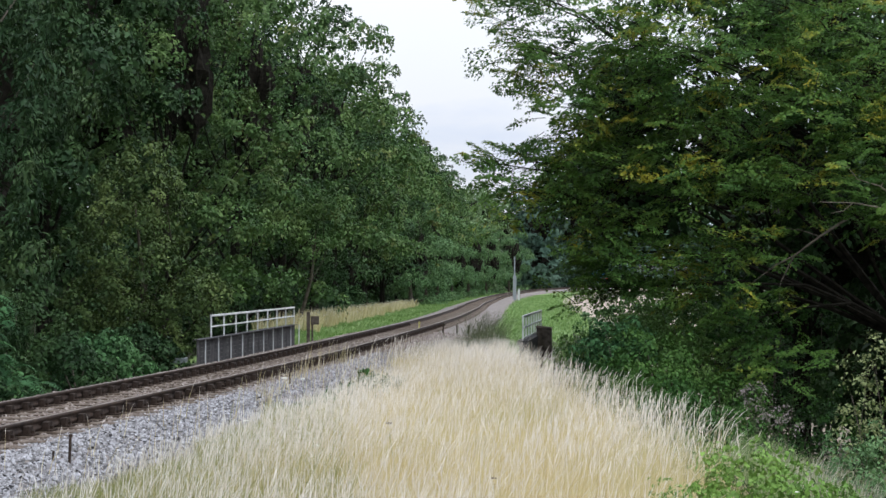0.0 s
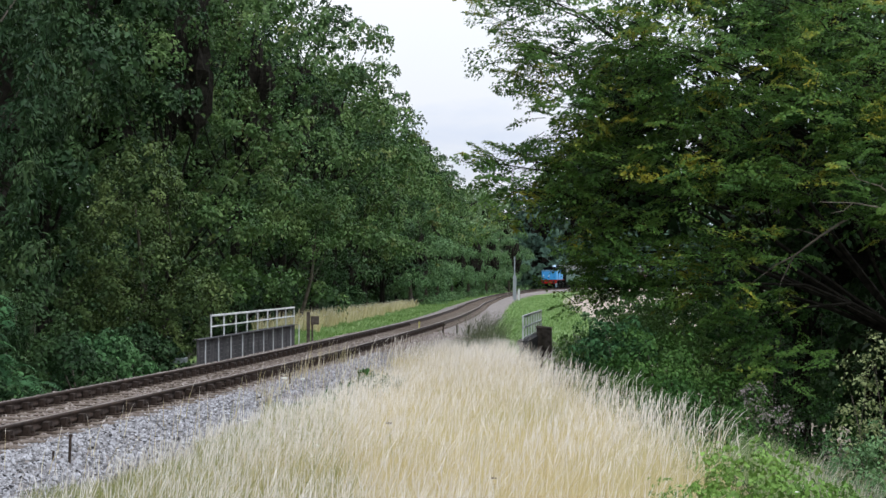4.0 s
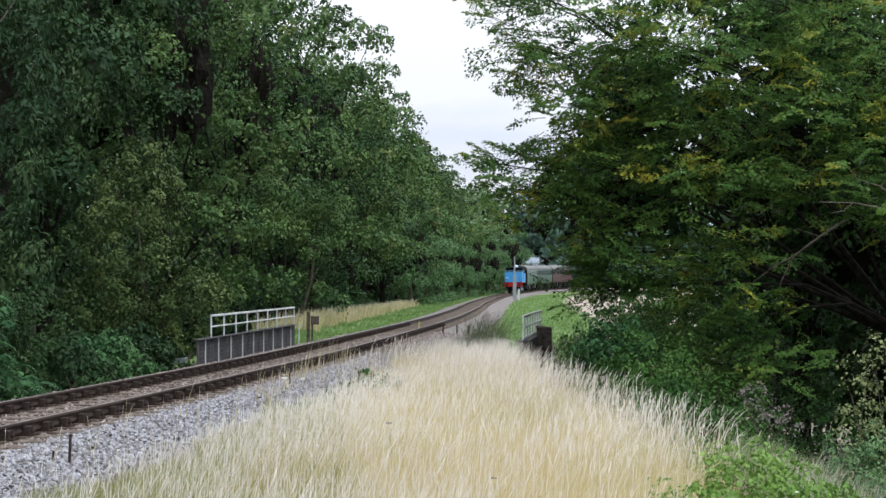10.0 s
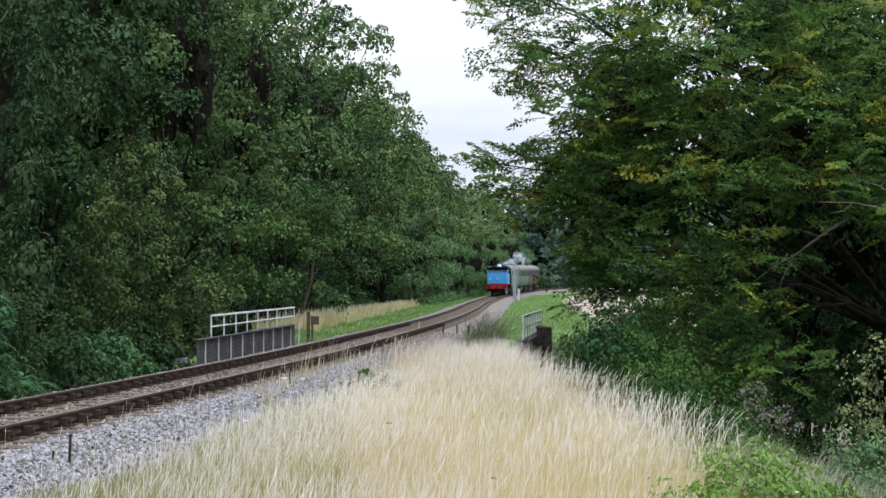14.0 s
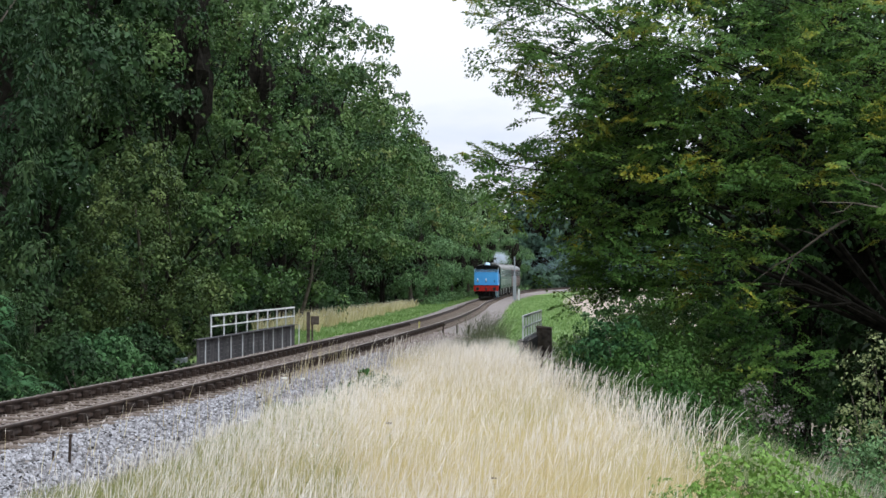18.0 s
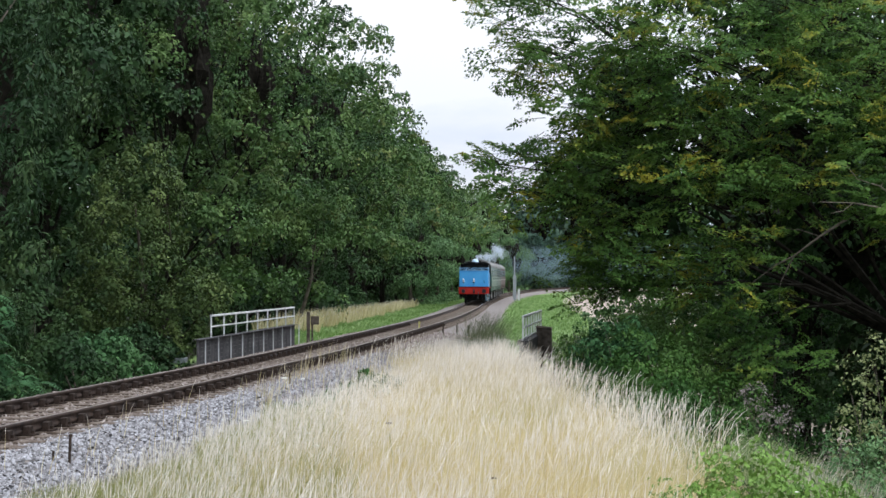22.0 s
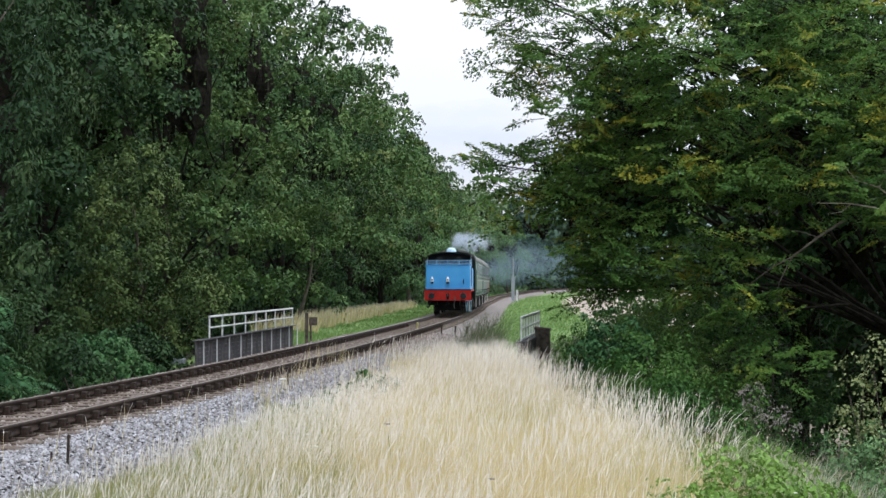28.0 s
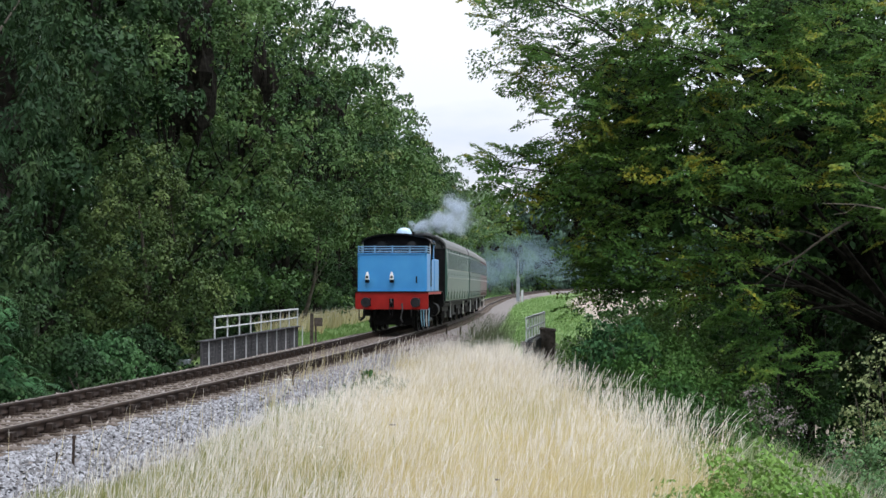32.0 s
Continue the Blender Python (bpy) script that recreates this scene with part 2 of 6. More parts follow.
M_YELLOW = material("yellow_marker", [(0.46, 0.42, 0.12), (0.56, 0.52, 0.18)], scale=8, rough=0.6, bump=0.1)
M_STEAM = material("steam_white", [(0.52, 0.59, 0.67), (0.64, 0.70, 0.77)], spread="island", rough=1.0, bump=0, through_light=0.5)
M_FLOWER = material("white_petals", [(0.52, 0.52, 0.46), (0.66, 0.66, 0.60)], spread="island", rough=0.7, bump=0, through_light=0.3)

# ---- the line: bearings in degrees every 12 m, rail level every 31.5 m under the camera ----
BEARING = [7.6, 7.0, 5.2, 4.6, 4.3, 3.8, 3.0, 2.8, 3.0, 2.2, 2.8, 3.8, 3.4, 3.8, 4.3, 5.4, 6.7, 7.6, 8.4, 10.5, 14.0, 17.4, 21, 25, 29, 33, 37]
FALL = [-1.73, -1.83, -1.97, -2.12, -2.19, -2.19, -2.12, -1.95, -1.71, -1.5, -1.4]
S_LO, S_HI, DS = -32.0, 320.0, 0.5


def glide(x, xn, yn):
    xn, yn = np.asarray(xn, float), np.asarray(yn, float)
    m = np.gradient(yn, xn)
    i = np.clip(np.searchsorted(xn, x) - 1, 0, len(xn) - 2)
    h = xn[i + 1] - xn[i]
    t = np.clip((x - xn[i]) / h, 0, 1)
    return (2 * t**3 - 3 * t**2 + 1) * yn[i] + (t**3 - 2 * t**2 + t) * h * m[i] + (-2 * t**3 + 3 * t**2) * yn[i + 1] + (t**3 - t**2) * h * m[i + 1]


_s = np.arange(S_LO, S_HI, DS)
_th = np.radians(glide(np.clip(_s, 0, 312), np.arange(len(BEARING)) * 12.0, BEARING))
_zr = EYE + glide(np.clip(_s, 0, 315), np.arange(len(FALL)) * 31.5, FALL)
_x = np.concatenate([[0], np.cumsum(np.sin(_th[:-1]) * DS)])
_y = np.concatenate([[0], np.cumsum(np.cos(_th[:-1]) * DS)])
_k = int(-S_LO / DS)
_x += -5.88 - _x[_k]
_y += 19.2 - _y[_k]


def line(s, u=0.0, dz=0.0):
    """Point at distance s along the track, u metres to the right of its centre, dz over the rail heads."""
    th = np.interp(s, _s, _th)
    return Vector((np.interp(s, _s, _x) + u * math.cos(th), np.interp(s, _s, _y) - u * math.sin(th), np.interp(s, _s, _zr) + dz))


def bearing(s):
    return math.degrees(np.interp(s, _s, _th))


def level(x, y):
    """Ground height; arrays or numbers."""
    x, y = np.asarray(x, float), np.asarray(y, float)
    zr = np.interp(y, _y, _zr)
    u = (x - np.interp(y, _y, _x)) * np.cos(np.interp(y, _y, _th))
    edge = np.interp(y, [0, 14, 21, 32, 38, 42, 60, 95, 160], [11.5, 9.4, 8.0, 6.2, 5.3, 5.3, 5.4, 8.0, 9.0])     # right shoulder
    ledge = np.interp(y, [0, 40, 55, 80, 140, 200], [-3.2, -3.4, -4.5, -9.0, -7.0, -7.5])
    z = np.where(u >= 0, np.interp(u, [0, 1.7, 2.9], [-0.22, -0.22, -0.5]), np.interp(u, [-2.7, -1.7, 0], [-0.5, -0.22, -0.22]))
    z = z - 0.55 * np.clip(u - edge, 0, 8.5) - np.clip(ledge - u, 0, 6.0) * 0.35
    z = z + 0.012 * np.clip(u - edge - 30, 0, 400)
    wob = 0.06 * np.sin(x * 1.3 + y * 0.7) * np.sin(y * 0.9 - x * 0.4) * np.clip((np.abs(u) - 3.2) / 2, 0, 1)
    return zr + z + wob


# ---- mesh helpers ----
def part(name, bm, mat, parent=None, label=""):
    me = bpy.data.meshes.new(name)
    bm.normal_update()
    bm.to_mesh(me)
    bm.free()
    me.materials.append(mat)
    ob = new(name, me)
    ob.parent = parent
    if label:
        tagged(ob, label)
    return ob


def fast_mesh(name, verts, faces, mats, parent=None, index=None, smooth=False):
    """verts (n,3) and faces (m,k) as arrays."""
    me = bpy.data.meshes.new(name)
    verts, faces = np.asarray(verts, np.float32), np.asarray(faces, np.int32)
    m, k = faces.shape
    me.vertices.add(len(verts))
    me.vertices.foreach_set("co", verts.ravel())
    me.loops.add(m * k)
    me.loops.foreach_set("vertex_index", faces.ravel())
    me.polygons.add(m)
    me.polygons.foreach_set("loop_start", np.arange(m, dtype=np.int32) * k)
    me.polygons.foreach_set("loop_total", np.full(m, k, np.int32))
    for mat in mats:
        me.materials.append(mat)
    if index is not None:
        me.polygons.foreach_set("material_index", np.asarray(index, np.int32))
    if smooth:
        me.polygons.foreach_set("use_smooth", np.ones(m, bool))
    me.update(calc_edges=True)
    me.validate()
    ob = new(name, me)
    ob.parent = parent
    return ob


def box(bm, x, y, z, sx, sy, sz, bevel=0.0, turn=None):
    """A block centred at x, y, z."""
    r = bmesh.ops.create_cube(bm, size=1.0, matrix=Matrix.Translation((x, y, z)) @ (turn or Matrix.Identity(4)) @ Matrix.Diagonal((sx, sy, sz, 1)))
    if bevel > 0:
        edges = list({e for v in r["verts"] for e in v.link_edges})
        bmesh.ops.bevel(bm, geom=edges, offset=bevel, segments=2, affect="EDGES", profile=0.6)
    return bm


def rod(bm, a, b, r0, r1=None, seg=10):
    a, b = Vector(a), Vector(b)
    d = b - a
    m = Matrix.Translation((a + b) / 2) @ d.to_track_quat("Z", "Y").to_matrix().to_4x4()
    bmesh.ops.create_cone(bm, cap_ends=True, segments=seg, radius1=r0, radius2=r0 if r1 is None else r1, depth=d.length, matrix=m)
    return bm


def sweep(bm, pts, radii, seg=7):
    """A tapered tube along points."""
    rings = []
    for i, p in enumerate(pts):
        p = Vector(p)
        d = (Vector(pts[min(i + 1, len(pts) - 1)]) - Vector(pts[max(i - 1, 0)])).normalized()
        q = d.to_track_quat("Z", "Y")
        rings.append([bm.verts.new(p + q @ Vector((math.cos(a) * radii[i], math.sin(a) * radii[i], 0))) for a in (2 * math.pi * j / seg for j in range(seg))])
    for a, b in zip(rings, rings[1:]):
        for j in range(seg):
            bm.faces.new((a[j], a[(j + 1) % seg], b[(j + 1) % seg], b[j]))
    bm.faces.new(rings[-1])
    bm.faces.new(rings[0][::-1])
    return bm


def thing(name, label, category, at=(0, 0, 0), group="", kind=""):
    ob = new(name)
    ob.matrix_basis = Matrix.Translation(at)
    return tagged(ob, label, category, group, kind)


# ---- ground ----
def build_ground():
    ys = np.concatenate([np.arange(-60, 0, 6.0), np.arange(0, 70, 1.0), np.arange(70, 290, 3.0), [295, 305, 320, 350, 400, 500, 700, 1000, 1600, 2600]])
    us = np.concatenate([[-2500, -1200, -600, -300, -150, -80, -50, -35, -26, -20, -16], np.arange(-13, 16.01, 0.5), [17, 18.5, 20, 23, 27, 32, 40, 55, 80, 120, 200, 350, 700, 1300, 2500]])
    U, Y = np.meshgrid(us, ys)
    X = np.interp(Y, _y, _x) + U
    Z = level(X, Y)
    n, m = Y.shape
    v = np.stack([X, Y, Z], -1).reshape(-1, 3)
    i = (np.arange(n - 1)[:, None] * m + np.arange(m - 1)[None]).ravel()
    f = np.stack([i, i + 1, i + m + 1, i + m], 1)
    uc, yc = v[f].mean(1)[:, 0] - np.interp(v[f].mean(1)[:, 1], _y, _x), v[f].mean(1)[:, 1]
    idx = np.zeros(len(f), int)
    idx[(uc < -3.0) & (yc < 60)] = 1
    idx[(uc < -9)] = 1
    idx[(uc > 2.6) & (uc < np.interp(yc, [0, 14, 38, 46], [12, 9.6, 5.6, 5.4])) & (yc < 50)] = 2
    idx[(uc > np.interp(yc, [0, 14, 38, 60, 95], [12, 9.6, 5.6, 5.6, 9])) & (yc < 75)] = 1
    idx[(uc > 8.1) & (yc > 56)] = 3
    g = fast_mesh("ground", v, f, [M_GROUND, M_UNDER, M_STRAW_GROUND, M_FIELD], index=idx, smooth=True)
    tagged(g, "grassy embankment ground with woodland floor and pale field", "ground", kind="structure")


def strip(name, mat, profile, s0, s1, ds, dz=0.0):
    """A band swept along the line with a cross profile of (u, z)."""
    ss = np.arange(s0, s1 + 0.01, ds)
    v = [line(s, u, z + dz) for s in ss for u, z in profile]
    k = len(profile)
    f = [(a * k + b, a * k + b + 1, (a + 1) * k + b + 1, (a + 1) * k + b) for a in range(len(ss) - 1) for b in range(k - 1)]
    return fast_mesh(name, [tuple(p) for p in v], f, [mat], smooth=True)


build_ground()
bed = strip("ballast_bed", M_BALLAST, [(-2.9, -0.62), (-2.5, -0.40), (-1.75, -0.195), (-0.72, -0.20), (0, -0.185), (0.72, -0.20), (1.75, -0.195), (2.5, -0.35), (3.1, -0.58)], -30, 318, 1.5)
tagged(bed, "bed of grey and rust-stained ballast stones", "ballast", kind="structure")


# ---- track ----
SPACING = 0.62


def build_track():
    track = thing("railway_track", "single track of rusty bullhead rails on wooden sleepers in ballast", "railway track", kind="structure")
    # bullhead rail section, head up (x, z)
    sec = [(-0.02, -0.145), (0.02, -0.145), (0.033, -0.135), (0.033, -0.112), (0.011, -0.098), (0.011, -0.052), (0.034, -0.040), (0.034, -0.008), (0.026, 0.0), (-0.026, 0.0), (-0.034, -0.008), (-0.034, -0.040), (-0.011, -0.052), (-0.011, -0.098), (-0.033, -0.112), (-0.033, -0.135)]
    ss = np.concatenate([np.arange(-30, 80, 1.0), np.arange(80, 318, 2.0)])
    k = len(sec)
    for side in (-0.7525, 0.7525):
        v = [tuple(line(s, side + a, z)) for s in ss for a, z in sec]
        f = [(i * k + j, i * k + (j + 1) % k, (i + 1) * k + (j + 1) % k, (i + 1) * k + j) for i in range(len(ss) - 1) for j in range(k)]
        idx = [1 if j in (8,) else 0 for i in range(len(ss) - 1) for j in range(k)]
        fast_mesh("rail", v, f, [M_RAIL, M_RAIL_HEAD], parent=track, index=idx)
    # sleepers: one shared mesh, one object each near the camera
    bm = box(bmesh.new(), 0, 0, -0.065, 2.59, 0.255, 0.13, 0.012)
    sl = part("sleeper", bm, M_SLEEPER, track)
    bm = bmesh.new()
    box(bm, 0, 0, 0.012, 0.37, 0.19, 0.024)
    box(bm, 0.085, 0, 0.066, 0.085, 0.15, 0.10, 0.014)
    box(bm, -0.078, 0, 0.062, 0.07, 0.14, 0.095, 0.014)
    box(bm, 0.142, 0, 0.04, 0.05, 0.03, 0.05)
    box(bm, -0.13, 0, 0.04, 0.05, 0.03, 0.05)
    ch = part("chair", bm, M_CHAIR, track, "cast iron rail chair")
    rng = random.Random(4)
    first = True
    far_v, far_f = [], []
    n_near = 0
    s = -20.0
    while s < 316:
        p, h = line(s, 0, -0.166), bearing(s)
        m = Matrix.Translation(p) @ pose(0, 0, 0, 0, 0, -h + rng.uniform(-0.6, 0.6))
        if s < 150:
            if first:
                ob = sl
            else:
                ob = new("sleeper", sl.data)
                ob.parent = track
            ob.matrix_basis = m
            if s < 52:
                for side in (-0.7525, 0.7525):
                    if first:
                        c2, first = ch, False
                    else:
                        c2 = new("chair", ch.data)
                        c2.parent = track
                    c2.matrix_basis = m @ Matrix.Translation((side, 0, 0.0))
            first = False
        else:
            b = len(far_v)
            for a in (-1.29, 1.29):
                for c in (-0.125, 0.125):
                    for z in (-0.13, 0):
                        far_v.append(tuple(m @ Vector((a, c, z))))
            far_f += [(b + 1, b + 5, b + 7, b + 3), (b, b + 4, b + 5, b + 1), (b + 2, b + 3, b + 7, b + 6)]
        s += SPACING
    rest = fast_mesh("sleeper_run", far_v, far_f, [M_SLEEPER], parent=track)
    tagged(rest, kind="stuff")


build_track()


def tilts(rng, n):
    """A turn about the upright axis, then a lean of up to some 40 degrees."""
    a, b, c = rng.uniform(0, 6.283, n), rng.normal(0, 0.45, n), rng.normal(0, 0.45, n)
    o, l = np.zeros(n), np.ones(n)
    rz = np.stack([np.stack([np.cos(a), -np.sin(a), o], -1), np.stack([np.sin(a), np.cos(a), o], -1), np.stack([o, o, l], -1)], 1)
    rx = np.stack([np.stack([l, o, o], -1), np.stack([o, np.cos(b), -np.sin(b)], -1), np.stack([o, np.sin(b), np.cos(b)], -1)], 1)
    ry = np.stack([np.stack([np.cos(c), o, np.sin(c)], -1), np.stack([o, l, o], -1), np.stack([-np.sin(c), o, np.cos(c)], -1)], 1)
    return ry @ rx @ rz


def stones(name, mat, n, s_range, u_range, size, seed, label, power=1.25):
    """Loose angular stones lying on the ballast bed."""
    rng = np.random.default_rng(seed)
    s = s_range[0] + (s_range[1] - s_range[0]) * rng.random(n) ** power
    u = rng.uniform(u_range[0], u_range[1], n)
    th, X, Y, Z = (np.interp(s, _s, a) for a in (_th, _x, _y, _zr))
    prof_u, prof_z = [-2.9, -2.5, -1.75, -0.72, 0, 0.72, 1.75, 2.5, 3.1], [-0.62, -0.40, -0.195, -0.20, -0.185, -0.20, -0.195, -0.35, -0.58]
    c = np.stack([X + u * np.cos(th), Y - u * np.sin(th), Z + np.interp(u, prof_u, prof_z) + 0.008], -1)
    base = np.array([(1, 0.1, 0), (-0.1, 1, 0), (-1, -0.1, 0), (0.1, -1, 0), (0, 0, 0.85)], float)
    tri = np.array([(0, 1, 4), (1, 2, 4), (2, 3, 4), (3, 0, 4)])
    r = size * rng.uniform(0.55, 1.35, n)
    jit = rng.uniform(0.6, 1.25, (n, 5, 1))
    v = np.einsum("nij,nkj->nki", tilts(rng, n), base[None] * jit) * r[:, None, None] + c[:, None]
    f = (np.arange(n)[:, None, None] * 5 + tri[None]).reshape(-1, 3)
    ob = fast_mesh(name, v.reshape(-1, 3), f, [mat])
    return tagged(ob, label, "ballast stones", kind="stuff")


stones("ballast_stones", M_STONE, 42000, (-6, 24), (1.15, 3.2), 0.028, 11, "loose pale grey angular ballast stones")
stones("ballast_stones", M_STONE_BROWN, 21000, (-4, 42), (-2.6, 1.35), 0.029, 12, "rust-stained ballast stones between the rails")


stones("ballast_stones", M_STONE_BROWN, 9000, (8, 42), (1.2, 3.1), 0.030, 13, "brown dusty ballast stones beside the rail", 1.0)


# ---- bridge parapets ----
def build_girder():
    g = thing("bridge_parapet", "dark steel bridge girder with pale stiffeners and white handrail", "bridge parapet", kind="structure")
    a, b = Vector((-5.62, 39.4, 0.53)), Vector((-4.62, 50.4, 0.53))
    d = (b - a)
    n_bay = 8
    turn = Matrix.Rotation(-math.atan2(d.x, d.y), 4, "Z")
    step = d / n_bay
    for i in range(-1, n_bay):
        c = a + step * (i + 0.5)
        part("girder_panel", box(bmesh.new(), c.x, c.y, c.z - 0.55, 0.05, step.length - 0.03, 1.1, 0.006, turn), M_GIRDER, g)
        for k in range(5):
            zc = c.z - 0.07 - 0.105 * k
            part("plate_rib", box(bmesh.new(), c.x + 0.03, c.y, zc, 0.008, step.length * (0.55 + 0.08 * ((i * 3 + k * 5) % 5)), 0.014, 0, turn), M_RIB, g)
    for i in range(-1, n_bay + 1):
        c = a + step * (i + 0.42) + Vector((0.05, 0, 0))
        part("stiffener", box(bmesh.new(), c.x, c.y, c.z - 0.5, 0.03, 0.028, 1.0, 0.006, turn), M_WHITE, g, "pale painted stiffener")
    top = (a + b) / 2 - step / 2
    part("top_flange", box(bmesh.new(), top.x, top.y, 0.54, 0.22, d.length + step.length, 0.025, 0.004, turn), M_GIRDER, g)
    rail = thing("handrail", "white painted steel handrail on the bridge girder", "handrail")
    for i in range(n_bay + 1):
        c = a + step * i
        part("post", box(bmesh.new(), c.x, c.y, 0.555 + 0.25, 0.036, 0.036, 0.50, 0.006, turn), M_WHITE, rail)
    for z, w in ((1.075, 0.05), (0.81, 0.038)):
        c = (a + b) / 2
        part("rail", box(bmesh.new(), c.x, c.y, z, w, d.length + 0.06, w, 0.01, turn), M_WHITE, rail)
    # opposite parapet
    r2 = thing("handrail", "pale painted steel handrail on the bridge's other edge", "handrail")
    a, b = Vector((2.02, 41.0, 0.43)), Vector((2.92, 48.5, 0.43))
    d = b - a
    turn = Matrix.Rotation(-math.atan2(d.x, d.y), 4, "Z")
    for i in range(8):
        c = a + d * (i / 7)
        part("post", box(bmesh.new(), c.x, c.y, 0.42 + 0.27, 0.045, 0.045, 0.62, 0.005, turn), M_WHITE, r2)
    for z, w in ((1.01, 0.06), (0.73, 0.04), (0.45, 0.04)):
        c = (a + b) / 2
        part("rail", box(bmesh.new(), c.x, c.y, z, w, d.length + 0.05, w, 0.008, turn), M_WHITE, r2)
    w = thing("bridge_kerb_wall", "low dark brick edge wall under the handrail", "wall", kind="structure")
    c = (a + b) / 2
    part("coping", box(bmesh.new(), c.x + 0.02, c.y, 0.36, 0.3, d.length + 0.6, 0.12, 0.015, turn), M_GIRDER, w)
    part("wall_face", box(bmesh.new(), c.x + 0.04, c.y, -0.85, 0.24, d.length + 0.4, 2.3, 0.01, turn), M_GIRDER, w)
    p = thing("bridge_pier", "dark weathered brick end pier with sloped cap", "pier", (2.78, 44.6, 0.1))
    part("pier_body", box(bmesh.new(), 0, 0, -0.6, 0.40, 0.5, 2.2, 0.02, turn), M_TIMBER, p)
    part("pier_cap", box(bmesh.new(), 0, 0, 0.52, 0.44, 0.56, 0.09, 0.04, Matrix.Rotation(0.12, 4, "Y") @ turn), M_TIMBER, p)


build_girder()


def build_post_board():
    p = thing("wooden_post", "dark weathered timber post with small board by the bridge end", "post", (-4.35, 52.5, 0))
    part("post", box(bmesh.new(), 0, 0, 0.22, 0.11, 0.11, 1.35, 0.012), M_TIMBER, p)
    part("board", box(bmesh.new(), 0.21, 0.02, 0.62, 0.27, 0.04, 0.27, 0.01), M_TIMBER, p)
    part("side_stake", box(bmesh.new(), 0.12, 0.1, 0.1, 0.06, 0.06, 1.05, 0.01), M_TIMBER, p)
    q = thing("lineside_pole", "grey steel lineside pole with wide lower casing", "pole", (8.2, 186, 0))
    g = float(level(8.2, 186))
    part("casing", box(bmesh.new(), 0, 0, g + 1.35, 0.38, 0.36, 2.9, 0.03), M_GALV, q)
    part("mast", rod(bmesh.new(), (0, 0, g + 2.7), (0, 0, g + 5.0), 0.085, 0.07, 12), M_GALV, q)
    c = thing("lineside_cabinet", "small pale grey lineside cabinet", "cabinet", (8.75, 187.5, 0))
    part("cabinet_body", box(bmesh.new(), 0, 0, g + 0.62, 0.24, 0.3, 1.3, 0.02), M_WHITE, c)
    part("cabinet_door", box(bmesh.new(), 0.14, 0, g + 0.62, 0.04, 0.28, 1.35, 0.01), M_TIMBER, c)
    b = thing("concrete_block", "pale concrete block lying beside the track", "block", (-6.3, 39.0, 0))
    part("block_body", box(bmesh.new(), 0, 0, 0.02, 0.3, 0.35, 0.12, 0.012), M_GALV, b)


build_post_board()


def build_stakes():
    for x, y, h, r in ((-4.0, 17.4, 0.36, 0.017), (-4.17, 17.35, 0.15, 0.010), (-2.8, 29.6, 0.36, 0.018), (0.0, 60.5, 0.34, 0.03), (0.52, 62, 0.34, 0.03), (1.0, 64, 0.36, 0.03)):
        g = float(level(x, y))
        p = thing("marker_stake", "short rusty iron stake standing beside the ballast", "stake", (x, y, g), group="lineside stakes")
        part("stake_rod", rod(bmesh.new(), (0, 0, -0.15), (0.015, 0, h), r, r * 0.9, 8), M_RAIL, p)
        part("stake_head", rod(bmesh.new(), (0.015, 0, h - 0.02), (0.016, 0, h + 0.01), r * 1.35, r * 1.2, 8), M_RAIL, p)
    y = thing("yellow_marker", "small yellow lineside marker post", "marker", (-0.92, 63, 0))
    g = float(level(-0.92, 63))
    part("post", box(bmesh.new(), 0, 0, g + 0.15, 0.05, 0.05, 0.5, 0.008), M_YELLOW, y)
    part("plate", box(bmesh.new(), 0.0, -0.035, g + 0.36, 0.075, 0.02, 0.08, 0.006), M_YELLOW, y)


build_stakes()


# ---- vegetation ----
def unit(a):
    return a / np.maximum(np.linalg.norm(a, axis=-1, keepdims=True), 1e-9)


def leaf_quads(c, d, n, length, width):
    """Leaves folded along the midrib, at c along d with facing n."""
    d = unit(d)
    side = unit(np.cross(d, n))
    n = np.cross(side, d)
    l, w = length[:, None], width[:, None]
    v = np.stack([c - d * l / 2, c + side * w / 2 + n * w * 0.14 - d * l * 0.06, c + d * l / 2 - n * l * 0.10, c - side * w / 2 + n * w * 0.14 - d * l * 0.06], 1)
    return v.reshape(-1, 3), np.arange(len(c) * 4).reshape(-1, 4)


def leaf_tris(c, d, n, length, width):
    """Pointed flecks."""
    d = unit(d)
    side = unit(np.cross(d, n))
    l, w = length[:, None], width[:, None]
    v = np.stack([c - d * l * 0.45 + side * w / 2, c - d * l * 0.3 - side * w / 2, c + d * l * 0.55], 1)
    return v.reshape(-1, 3), np.arange(len(c) * 3).reshape(-1, 3)


